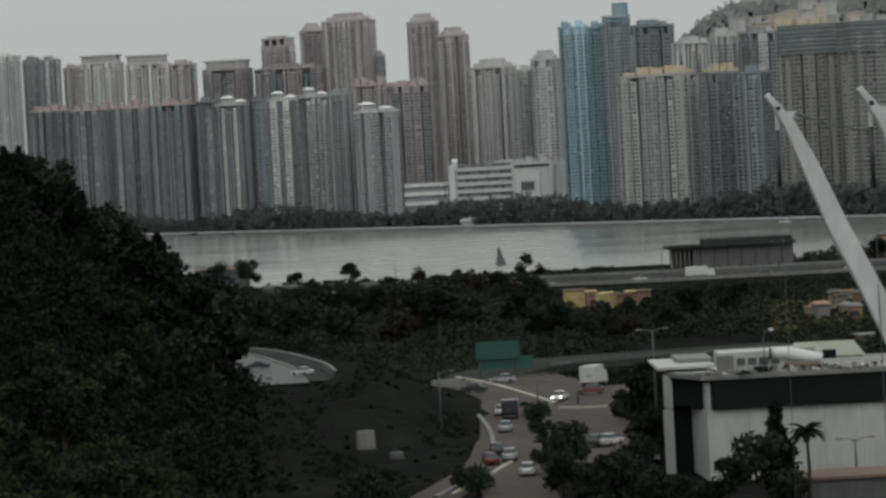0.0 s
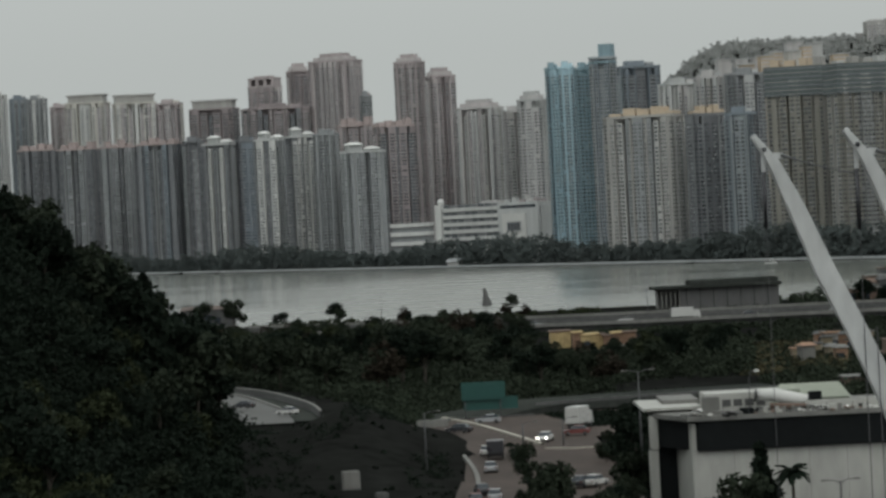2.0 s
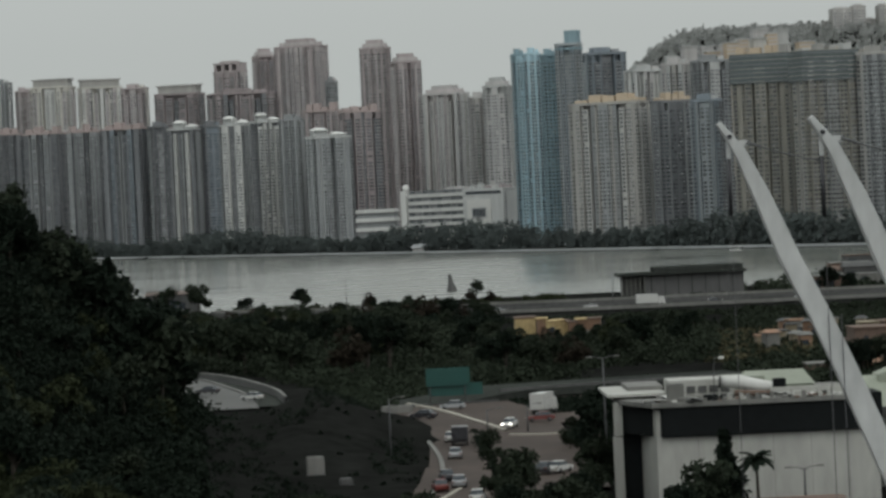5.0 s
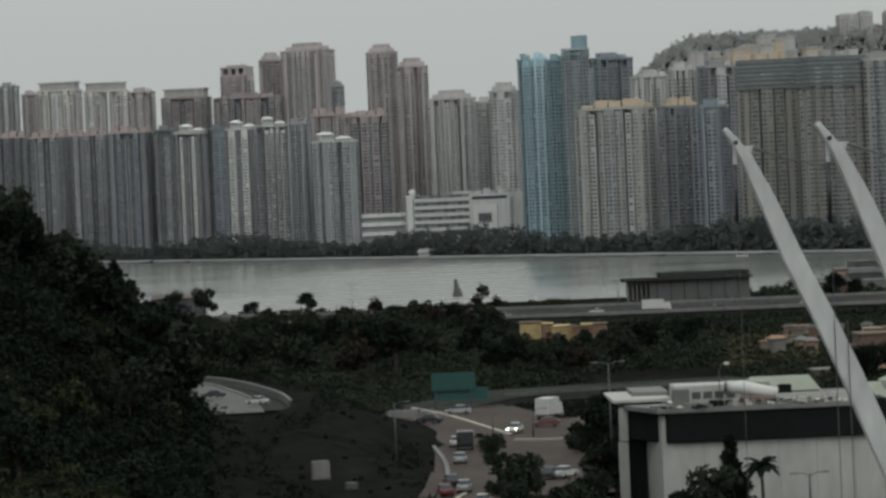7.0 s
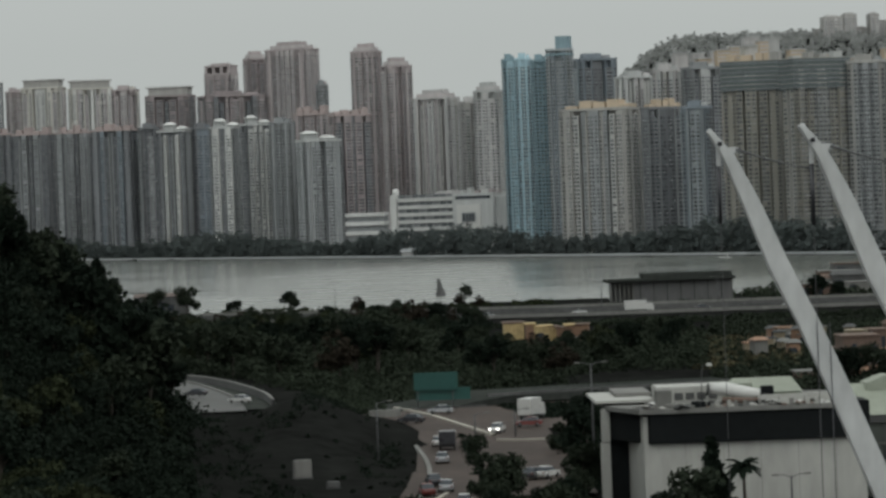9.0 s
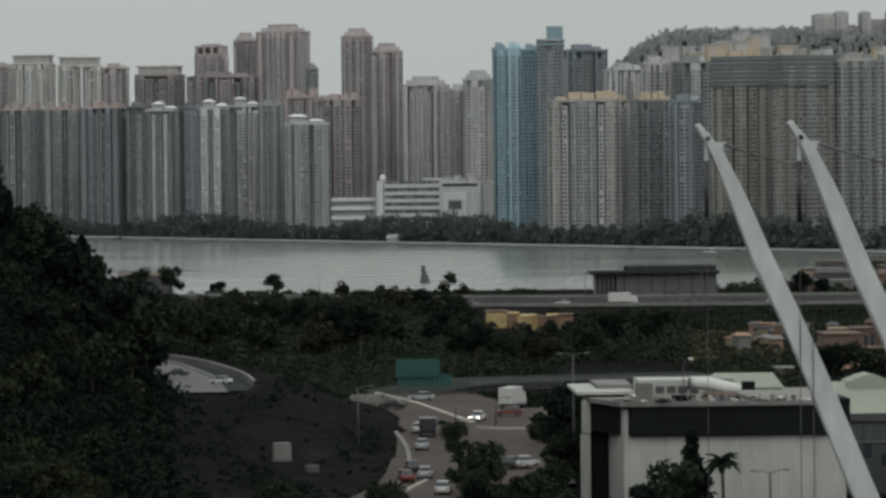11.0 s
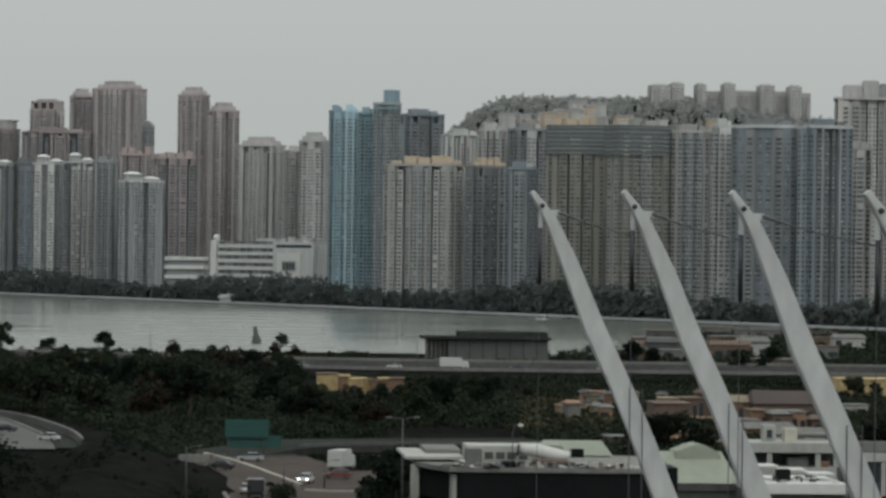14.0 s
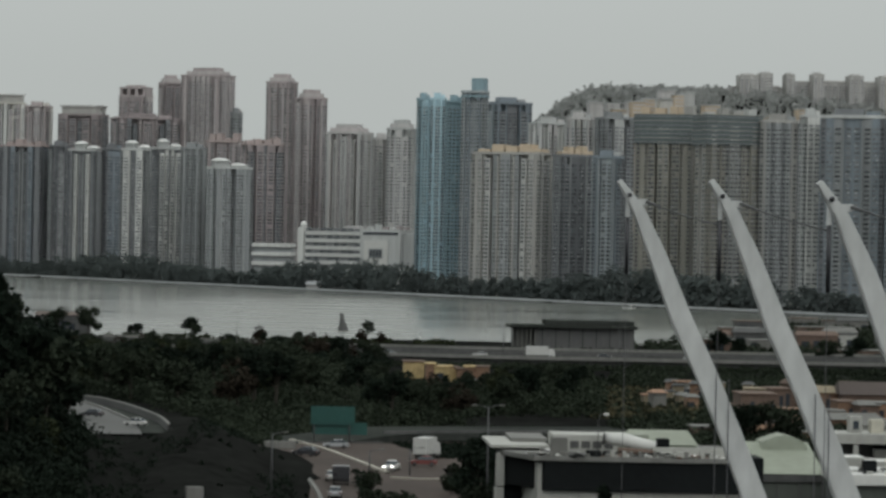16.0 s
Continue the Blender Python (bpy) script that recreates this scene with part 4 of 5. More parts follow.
OUTER = smooth_line([(-53, 745), (-43.02, 714.12), (-37.96, 700.98), (-32.12, 679.86), (-26.87, 654.1), (-22.84, 629.41), (-20.5, 605)])
# darker parapet face under a paler top edge
parapet(OUTER, 5.7, 1.3, M_DARKCONC, "dark parapet wall of the slip road", 0.35)
parapet(OUTER, 5.95, 0.246, M_CONC, "pale coping on the parapet of the slip road", 0.5)
parapet(smooth_line([(-52.0, 738.0), (-42.58, 707.96), (-38.51, 691.77), (-33.98, 667.84), (-30.22, 645.94), (-26.96, 621.12)]), 4.95, 0.4, M_CONC, "pale kerb between the slip road and its shoulder", 0.5)
parapet(smooth_line([(17.2, 579), (23, 582), (30, 585.5), (40, 588.5), (62, 594)]), 6.8, 0.5, M_DARKCONC, "weathered parapet of the raised service road", 0.35)
parapet(smooth_line([(-3, 579), (5, 576), (17, 579)]), 5.0, 0.6, M_DARKCONC, "low stained wall at the far edge of the junction", 0.4)
for yy in (972, 999, 1027, 1053):
    parapet([(-60, yy + 60), (0, yy + 18), (60, yy), (200, yy - 6), (500, yy - 30)], 7.4, 1.0, M_CONC if yy in (972, 1053) else M_DARKCONC, "weathered concrete highway parapet", 0.5)
parapet(smooth_line([(1.3, 583.0), (6.9, 558.6), (11.7, 529.2), (15.7, 503.1)]), 4.95, 0.5, M_LINE, "pale painted median kerb", 0.7)
parapet(smooth_line([(3.8, 486.9), (5.0, 456.2), (5.0, 429.0), (3.6, 402.4), (0.9, 379.2), (-2.3, 364.1)]), 4.95, 0.5, M_CONC, "pale curved kerb of the approach road", 0.6)
parapet(smooth_line([(-0.5, 365.6), (2.8, 381.6), (6.8, 403.6)]), 4.95, 0.5, M_LINE, "pale painted lane divider", 0.4)
parapet(smooth_line([(15.9, 493.9), (19.5, 491.6), (23.7, 491.7)]), 4.9, 0.4, M_LINE, "pale kerb of the parking area", 0.5)


# ---- white hall with black cladding ----
def gable(name, x0, x1, y0, y1, z0, z1, mat, parent, label="", mid=0.5):
    """A pitched roof: eaves at z0, ridge along x at z1."""
    ym = y0 + (y1 - y0) * mid
    v = [(x0, y0, z0), (x1, y0, z0), (x1, y1, z0), (x0, y1, z0), (x0 + 0.8, ym, z1), (x1 - 0.8, ym, z1)]
    f = [(0, 1, 5, 4), (2, 3, 4, 5), (1, 2, 5), (3, 0, 4), (3, 2, 1, 0)]
    return child(name, mesh_of(name, v, f, mat), parent, label)


def prism(name, plan, z0, z1, mat, parent, label="", bevel=0.05):
    """An upright solid over a plan given counter-clockwise."""
    bm = bmesh.new()
    low = [bm.verts.new((x, y, z0)) for x, y in plan]
    high = [bm.verts.new((x, y, z1)) for x, y in plan]
    bm.faces.new(low[::-1])
    bm.faces.new(high)
    for i in range(len(plan)):
        j = (i + 1) % len(plan)
        bm.faces.new((low[i], low[j], high[j], high[i]))
    bmesh.ops.bevel(bm, geom=bm.edges[:], offset=bevel, segments=2, affect="EDGES")
    return part(name, bm, mat, parent, label)


def hall():
    t = thing("hall", 24.0, 374, 4, "white walled hall with black cladding under a cluttered flat roof", "building")
    prism("wall", [(4.4, 0.4), (29.2, 0.4), (29.2, 24), (3.4, 24), (3.4, 10)], -1.5, 10.9, M_WHITE, t, "white tiled wall with a chamfered corner")
    # solid block in the recess, its shade put into the near-black colour
    block("recess", (1.2, 3.38, 10.4, 24, -1.5, 10.9), M_BAND, t, "corner recess coloured black for its shade")
    block("corner_pier", (0.2, 1.25, 9.4, 11.2, -1.5, 7.5), M_WHITE, t, "white corner pier", 0.08)
    block("corner_pier", (0.35, 1.3, 9.5, 11.2, 7.62, 11.4), M_WHITE, t, "stained white corner pier", 0.08)
    prism("cladding_band", [(5.1, -0.2), (29.5, -0.2), (29.5, 24.4), (1.4, 24.4), (1.4, 9.8)], 7.86, 11.2, M_BAND, t, "black cladding band", 0.08)
    block("cladding_fin", (28.0, 29.62, -0.35, 6, 9.4, 11.9), M_BAND, t, "black cladding upstand", 0.06)
    for k in range(5):
        block("wall_joint", (9 + 4.2 * k, 9.04 + 4.2 * k, 0.37, 0.45, -1.5, 7.86), M_CONC, t)
    prism("roof", [(3.9, -0.5), (28.0, -0.5), (28.0, 25), (0.8, 25), (0.8, 9.6)], 11.2, 11.75, M_CONC, t, "stained concrete roof slab", 0.06)
    block("roof_edge", (-0.35, 6.4, 9.3, 27, 12.0, 12.35), M_WHITE, t, "pale raised roof slab over the corner", 0.06)
    block("roof_edge", (2.4, 6.6, 16, 27, 12.35, 12.8), M_CONC, t, "pale raised roof edge", 0.06)
    block("plant_room", (6.6, 14.2, 8, 15, 11.75, 13.7), M_WHITE, t, "white rooftop plant room", 0.1)
    block("plant_room", (6.0, 7.8, 1.6, 4.2, 11.75, 13.7), M_CONC, t, "small grey rooftop plant room", 0.08)
    for k in range(4):
        block("louvre", (8.6 + 1.3 * k, 9.6 + 1.3 * k, 7.92, 8.05, 12.2, 13.0), M_DARKCONC, t)
    block("plant_room", (13.4, 18, 12, 18, 11.75, 13.6), M_GREENROOF, t, "pale green rooftop plant room", 0.1)
    gable("plant_roof", 15.5, 24.0, 13.5, 23, 12.4, 13.9, M_GREENROOF, t, "pale green sloping plant roof")
    block("plant_room", (15.8, 23.8, 13.7, 22.8, 11.75, 12.4), M_GREENROOF, t)
    block("parapet", (17.6, 27.6, 3.6, 4.0, 11.75, 12.7), M_WHITE, t, "stained white roof parapet", 0.05)
    # black box added for a dark hole, shade put into its colour
    block("hatch", (18.4, 19.8, 6.5, 8, 11.75, 13.5), M_BAND, t, "black box for a dark hole among the roof clutter", 0.05)
    g = random.Random(4)
    for k in range(34):
        x, y, w = 4.2 + 23 * g.random(), -0.5 + 6 * g.random() ** 2, 0.3 + 1.4 * g.random() ** 2
        block("roof_unit", (x, x + w, y, y + w, 11.75, 12.0 + 0.5 * g.random()), g.choice((M_CONC, M_ROOF, M_WHITE, M_DARKCONC, M_BAND)), t, bevel=0.04)
    for k in range(22):
        x, y, w = 4.4 + 23 * g.random(), -0.4 + 7 * g.random() ** 1.5, 0.6 + 1.6 * g.random()
        bm = bmesh.new()
        bmesh.ops.create_circle(bm, cap_ends=True, segments=g.choice((5, 6, 7)), radius=w * 0.6)
        for q in bm.verts:
            q.co.x *= g.uniform(0.7, 1.5)
            q.co.y *= g.uniform(0.6, 1.2)
            q.co.z += g.uniform(0, 0.35)
        up = bmesh.ops.extrude_face_region(bm, geom=bm.faces[:])
        bmesh.ops.translate(bm, vec=(0, 0, 0.07), verts=[q for q in up["geom"] if isinstance(q, bmesh.types.BMVert)])
        part("roof_sheet", bm, g.choice((M_BRIGHT, M_CONC, M_DARKCONC, M_BAND, M_WHITE, M_BROWN)), t, m=pose(x, y, 11.78, g.uniform(-8, 8), g.uniform(-8, 8), g.uniform(0, 90)))
    for k in range(60):
        x, y, w = 4.2 + 23.5 * g.random(), -0.4 + 2.2 * g.random(), 0.15 + 0.45 * g.random()
        bm = bmesh.new()
        bmesh.ops.create_icosphere(bm, subdivisions=1, radius=w)
        for q in bm.verts:
            q.co *= g.uniform(0.6, 1.3)
            q.co.z *= 0.5
        part("rubble", bm, g.choice((M_CONC, M_WHITE, M_WHITE, M_DARKCONC, M_BROWN)), t, m=pose(x, y, 11.8))
    child("tarpaulin_roll", tubes("tarpaulin_roll", [([(12.2, 5.4, 13.5), (14.2, 5.2, 13.45), (16.2, 5.0, 12.95), (18.0, 4.8, 12.7)], [0.55, 0.8, 0.78, 0.6], 12)], M_BRIGHT), t, "long white rolled tarpaulin")
    # discs added to give the roll its dark ends
    for q in (12.16, 15.0, 18.02):
        child("strap", tubes("strap", [([(q - 0.08, 5.2, 13.45 - 0.14 * (q - 12.2)), (q + 0.08, 5.2, 13.43 - 0.14 * (q - 12.2))], [0.72, 0.72], 12)], M_DARKCONC), t, "dark disc across the roll")
    child("duct", tubes("duct", [([(13.6, 3.4, 12.3), (17.6, 3.2, 12.1)], [0.35, 0.35], 8)], M_BROWN), t, "brown roof duct")
    child("mast", tubes("mast", [([(11.6, 6, 11.7), (11.6, 6, 15.4), (11.8, 6, 16.1), (12.3, 6, 16.3)], [0.06, 0.05, 0.05, 0.04], 6)], M_GREYMETAL), t)
    block("mast_head", (12.2, 12.8, 5.85, 6.15, 16.05, 16.35), M_BRIGHT, t, "white lamp head", 0.05)
    for k in range(9):
        child("rail_post", tubes("rail_post", [([(5 + 2.9 * k, -0.5, 11.7), (5 + 2.9 * k, -0.5, 12.7)], [0.03, 0.03], 5)], M_GREYMETAL), t)


hall()


def annex():
    t = thing("annex", 53.77, 386, 4, "grey green annex with a pale green pitched roof", "building")
    w = 62.48 - 53.77
    block("wall", (0, w, 0, 18, -1, 8.6), material("grey_green_wall", (0.075, 0.085, 0.075), 0.8, grain=2, vary=0.25, streak=0.3), t)
    block("fascia", (-0.2, w + 0.2, -0.3, 0, 8.5, 9.4), M_DARKCONC, t)
    gable("roof", -0.9, w + 0.1, -0.4, 18, 9.4, 12.6, M_GREENROOF, t, "pale green pitched roof", 0.5)
    bm = bmesh.new()
    arch = [(2.3, 10.6), (7.75, 10.6), (7.6, 12.4), (6.9, 12.9), (6.0, 13.3), (4.95, 13.55), (3.9, 13.3), (3.1, 12.95), (2.3, 12.7)]
    ends = [[bm.verts.new((x, y, z)) for x, z in arch] for y in (6.5, 12.0)]
    bm.faces.new(ends[0])
    bm.faces.new(ends[1][::-1])
    for i in range(len(arch)):
        j = (i + 1) % len(arch)
        bm.faces.new((ends[1][i], ends[1][j], ends[0][j], ends[0][i]))
    part("dormer", bm, M_GREENROOF, t, "pale green rounded gable")
    for k in range(4):
        child("downpipe", tubes("downpipe", [([(0.6 + k * w * 0.3, -0.12, -1), (0.6 + k * w * 0.3, -0.12, 8.5)], [0.07, 0.07], 6)], M_DARKCONC), t)
        o = block("window", (1.0 + k * w * 0.24, 2.0 + k * w * 0.24, -0.06, 0.1, 3.2 + (k % 2), 4.8 + (k % 2)), M_GLASS, t)
        block("window_sill", (0.9 + k * w * 0.24, 2.1 + k * w * 0.24, -0.16, 0.04, 3.05 + (k % 2), 3.17 + (k % 2)), M_CONC, o)
    block("pipe_run", (0.2, w - 0.2, -0.2, -0.05, 6.0, 6.2), M_CONC, t)
    s = thing("lean_to", 62.29, 372, 4, "low dark building with a broad white roof fascia", "building")
    w = 72.33 - 62.29
    block("wall", (0, w, 0.6, 14, -1, 13.17 - 4), material("dark_green_panels", (0.06, 0.07, 0.06), 0.75, grain=1.5, vary=0.3, streak=0.4), s)
    block("fascia", (-0.2, w + 0.2, 0, 14.4, 13.17 - 4, 14.37 - 4), M_BRIGHT, s, "broad white fascia", 0.06)
    for k in range(6):
        block("cladding_rail", (0.1, w - 0.1, 0.52, 0.62, 0.4 + 1.15 * k, 0.5 + 1.15 * k), M_DARKCONC if k % 2 else M_GREENROOF, s)
    for k in range(4):
        block("panel", (0.4 + k * w / 4, (k + 1) * w / 4 - 0.2, 0.5, 0.7, 1.0, 4.0), M_DARKCONC, s, bevel=0.05)
    for k in range(3):
        block("awning", (0.3 + 3.2 * k, 3.3 + 3.2 * k, 5, 9, 11.9 - 0.42 * k, 12.05 - 0.42 * k), M_BRIGHT, s, "pale sloping awning sheet", 0.04)
        block("awning_post", (0.6 + 3.2 * k, 0.75 + 3.2 * k, 5.1, 5.25, 10.37, 11.9 - 0.42 * k), M_GREYMETAL, s)
    block("roof_unit", (3.0, 4.5, 4, 5.5, 10.37, 11.7), M_BAND, s, "black roof unit", 0.08)
    g = random.Random(8)
    for k in range(26):
        a, b, c = g.uniform(0.3, w - 1), g.uniform(1, 12), g.uniform(0.2, 0.8)
        block("roof_unit", (a, a + c, b, b + c * 0.8, 10.37, 10.5 + 0.5 * g.random()), g.choice((M_BRIGHT, M_WHITE, M_CONC, M_DARKCONC)), s, bevel=0.03)
    for k in range(5):
        block("stacked_crate", (w - 0.4, w + 1.3, -2.2, -0.4, -0.5 + 1.1 * k, 0.3 + 1.1 * k), M_WHITE if k % 2 == 0 else M_BAND, s, bevel=0.05)


annex()


def terrace():
    x0, x1 = 72.86, 80.16
    t = thing("terrace", x0, 358, 4, "low brown terrace with long white rails", "terrace")
    z = 11.15 - 4
    block("base", (0, x1 - x0, 0, 10, -1, z - 1.5), M_BROWN, t)
    block("wall", (0.6, x1 - x0, 0.6, 1.0, -1, 6.4), material("faded_pink_wall", (0.30, 0.225, 0.205), 0.85, grain=1.5, vary=0.25), t, "faded pink wall")
    # no holes are cut: the shade inside the arches is the disc colour
    for k in range(3):
        child("arch_opening", tubes("arch_opening", [([(2.2 + 1.9 * k, 0.5, 4.9), (2.2 + 1.9 * k, 0.7, 4.9)], [0.6, 0.6], 14)], M_BAND), t, "arched opening as a flat black disc")
    for k, q in enumerate((13.4, 12.3, 11.0)):
        block("rail", (0, x1 - x0, 4 - 2 * k, 4.4 - 2 * k, q - 4.25, q - 4), M_BRIGHT, t, bevel=0.04)
        for j in range(4):
            block("rail_post", (0.3 + j * 1.8, 0.45 + j * 1.8, 4.1 - 2 * k, 4.3 - 2 * k, -0.5, q - 4.2), M_GREYMETAL, t)


terrace()


# ---- low houses and sheds among the trees ----
def house(x0, x1, y, z0, z1, wall, roof, label, pitched=0.0, openings=0, depth=10.0, rz=0.0):
    t = thing("house", (x0 + x1) / 2, y, z0, label, "house", rz, "low buildings")
    w, h = x1 - x0, z1 - z0
    block("wall", (-w / 2, w / 2, 0, depth, -1.5, h), wall, t)
    if pitched:
        gable("roof", -w / 2 - 0.5, w / 2 + 0.5, -0.5, depth + 0.5, h, h + pitched, roof, t)
    else:
        block("roof", (-w / 2 - 0.3, w / 2 + 0.3, -0.3, depth + 0.3, h, h + 0.35), roof, t, bevel=0.05)
    for k in range(openings):
        if pick.random() < 0.3:
            continue
        c = -w / 2 + (k + pick.uniform(0.35, 0.65)) * w / openings
        hi = h * pick.uniform(0.55, 0.85)
        o = block("window", (c - w / openings * 0.3, c + w / openings * 0.3, -0.08, 0.1, h * 0.3, hi), M_GLASS, t)
        block("window_sill", (c - w / openings * 0.34, c + w / openings * 0.34, -0.2, 0.05, h * 0.25, h * 0.29), M_CONC, o)
    return t


for k in range(7):
    x0 = 35.88 + k * 2.1 + pick.uniform(-0.4, 0.4)
    house(x0, x0 + pick.uniform(2.2, 3.4), 860 + pick.uniform(-4, 4), 4, 8.03 + pick.uniform(-1.2, 0.9), pick.choice((M_YELLOW, M_YELLOW, M_YELLOW, M_RUSSET)),
          pick.choice((M_YELLOW, M_BROWN)), "ochre yellow site hut in a crowded yard", openings=pick.choice((0, 0, 1)), depth=7, rz=pick.uniform(-6, 6))
house(30.68, 35.92, 868, 4, 8.62, M_YELLOW, M_BROWN, "small ochre shed beside a dark tree", openings=0, depth=8)
house(44.72, 48.54, 845, 4, 5.07, M_CONC, M_CONC, "small pale hut before the yellow shed", openings=1, depth=4)
house(168.95, 187.77, 880, 4, 8.28, M_YELLOW, M_YELLOW, "long ochre yellow shed by the highway", openings=0, depth=12)
house(94.0, 101.5, 690, 4, 9.4, M_BROWN, M_BROWN, "brown brick shed with a weathered flat roof", openings=5, depth=12)
for k in range(5):
    a = 100.5 + 5.0 * k
    house(a, a + pick.uniform(3.6, 5.4), 728 + pick.uniform(-6, 6), 4, 9.4 + pick.uniform(-1.2, 1.0), pick.choice((M_RUSSET, M_BROWN, M_DRYWALL)), pick.choice((M_BROWN, M_DRYWALL, M_CONC)),
          "small olive brown workshop in a crowded row", openings=3, depth=9, pitched=pick.choice((0, 0.9, 1.4)), rz=pick.uniform(-7, 7))
for k in range(6):
    a = 105.6 + 3.5 * k
    house(a, a + pick.uniform(2.8, 4.0), 655 + pick.uniform(-5, 5), 4, 9.3 + pick.uniform(-1.6, 0.9), pick.choice((M_RUSSET, M_RUSSET, M_BROWN, M_TERRA)), pick.choice((M_CONC, M_CONC, M_BROWN)),
          "red brown workshop with a pale roof edge", openings=2, depth=8, pitched=pick.choice((0, 0, 0.8)), rz=pick.uniform(-7, 7))
for k in range(14):
    yy = pick.uniform(690, 800)
    xx = pick.uniform(0.094, 0.15) * yy
    house(xx - pick.uniform(0.8, 2.2), xx + pick.uniform(0.8, 2.2), yy, 4, 4 + pick.uniform(2.4, 4.2), pick.choice((M_DRYWALL, M_TERRA, M_RUSSET, M_CONC)), pick.choice((M_DARKCONC, M_CONC, M_TERRA)),
          "small hut on the cleared bank", openings=1, depth=4, pitched=pick.choice((0, 0.7)), rz=pick.uniform(-15, 15))
house(119.98, 132.95, 720, 4, 8.56, M_BROWN, material("dark_roof_tiles", (0.06, 0.045, 0.04), 0.85, grain=1, vary=0.3), "house with a dark hipped tile roof", pitched=2.6, openings=4, depth=14)
def framed_house():
    t = thing("framed_house", 77.6, 470, 4, "white concrete house with open bays and a roof stair", "house", group="low buildings")
    # the shade of the open bays is put into this wall's dark colour
    block("back_wall", (0, 12.4, 4, 9, -1, 9.4), M_DARKCONC, t, "back wall coloured dark for the shade in the bays")
    block("lower_wall", (0, 12.4, 0, 4, -1, 6.2), M_WHITE, t, "white lower wall", 0.05)
    block("beam", (-0.2, 12.6, -0.2, 9.2, 8.2, 9.6), M_WHITE, t, "white roof beam", 0.06)
    for x in (0, 2.5, 9.4, 12.0):
        block("column", (x, x + 0.75, 0, 0.7, 6.2, 8.2), M_WHITE, t, bevel=0.05)
    block("clutter", (5.6, 8.6, 1.2, 2.6, 6.2, 7.5), M_CONC, t, "grey stored goods", 0.1)
    block("planter", (9.7, 11.4, 0.2, 1.6, 6.2, 7.0), M_RUSSET, t, "russet planter box", 0.08)
    block("roof_room", (2.4, 4.2, 3, 5.2, 9.6, 11.9), M_WHITE, t, "small white roof room", 0.05)
    o = block("window", (2.9, 3.7, 2.94, 3.05, 10.2, 11.3), M_GLASS, t)
    block("window_sill", (2.8, 3.8, 2.85, 3.02, 10.05, 10.18), M_CONC, o)
    block("stair_tower", (5.5, 7.3, 3, 5.5, 9.6, 11.5), material("cream_wall", (0.46, 0.44, 0.37), 0.8, grain=2), t, "cream stair tower", 0.05)
    for k in range(3):
        block("roof_rail", (7.4, 12.6, 3 + 0.6 * k, 3.2 + 0.6 * k, 9.8 + 0.42 * k, 10.02 + 0.42 * k), M_WHITE if k % 2 == 0 else M_GREYMETAL, t)
    w = thing("window_block", 83.0, 420, 4, "grey block with a white frame of tall dark windows", "building", group="low buildings")
    block("wall", (0, 16, 0.5, 12, -1, 11.0), M_DARKCONC, w)
    block("parapet", (-0.2, 16.2, 5, 5.4, 11.0, 12.2), M_CONC, w, "weathered roof parapet", 0.05)
    block("beam", (0.3, 16.2, -0.1, 0.6, 10.0, 11.05), M_WHITE, w, "white frame beam", 0.05)
    block("sill", (0.6, 16.2, -0.2, 0.5, 5.2, 5.7), M_BAND, w, "dark sill band", 0.04)
    for k in range(7):
        a = 1.5 + 2.3 * k
        o = block("window", (a, a + 1.65, 0.3, 0.45, 5.75, 9.95), M_GLASS, w)
        block("transom", (a, a + 1.65, 0.25, 0.32, 7.1, 7.25), M_GREYMETAL, o)
        block("mullion", (a + 1.66, a + 2.28, 0.05, 0.55, 5.7, 10.0), M_WHITE, w, bevel=0.04)


framed_house()
house(101.04, 115.40, 520, 4, 10.42, M_CONC, M_DARKCONC, "long low grey building behind the trees", openings=6, depth=10)
house(-88.54, -69.50, 1195, 4, 11.48, M_DARKCONC, material("brown_roof_sheet", (0.11, 0.085, 0.075), 0.9, grain=2), "brown waterside house with a low roof", pitched=1.2, openings=5, depth=10)
house(-19.45, -11.46, 1190, 4, 4.25, M_CONC, M_DARKCONC, "small grey hut on the near shore", openings=2, depth=6)
house(-7.56, 10.48, 1195, 3.5, 2.12, M_BROWN, M_BROWN, "low rust brown shed on the near shore", openings=3, depth=8)
for k, (x0, x1, y, top) in enumerate(((178.1, 194.2, 1370, 7.4), (191.1, 203.9, 1340, 7.1), (214.4, 238.4, 1400, 7.7), (163.3, 177.2, 1180, 7.5), (182.0, 194.8, 1090, 7.2))):
    house(x0, x1, y, 3.5, top, (M_BROWN, M_CONC)[k % 2], M_CONC, "low brown yard shed beside the water", openings=4, depth=12)
house(36.06, 45.91, 345, 2, 6.15, M_DARKCONC, M_BROWN, "low kiosk with a reddish flat roof terrace", openings=4, depth=9)


for k in range(18):
    yy = pick.uniform(590, 780)
    xx = pick.uniform(0.13, 0.205) * yy
    house(xx - pick.uniform(2.5, 6), xx + pick.uniform(2.5, 6), yy, 3.8, 3.8 + pick.uniform(2.2, 4.4), pick.choice((M_RUSSET, M_RUSSET, M_BROWN, M_CONC, M_WHITE)),
          pick.choice((M_CONC, M_RUSSET, M_BROWN)), "small russet shed in the yards", openings=3, depth=6, pitched=pick.choice((0, 1.2, 0)), rz=pick.uniform(-12, 12))
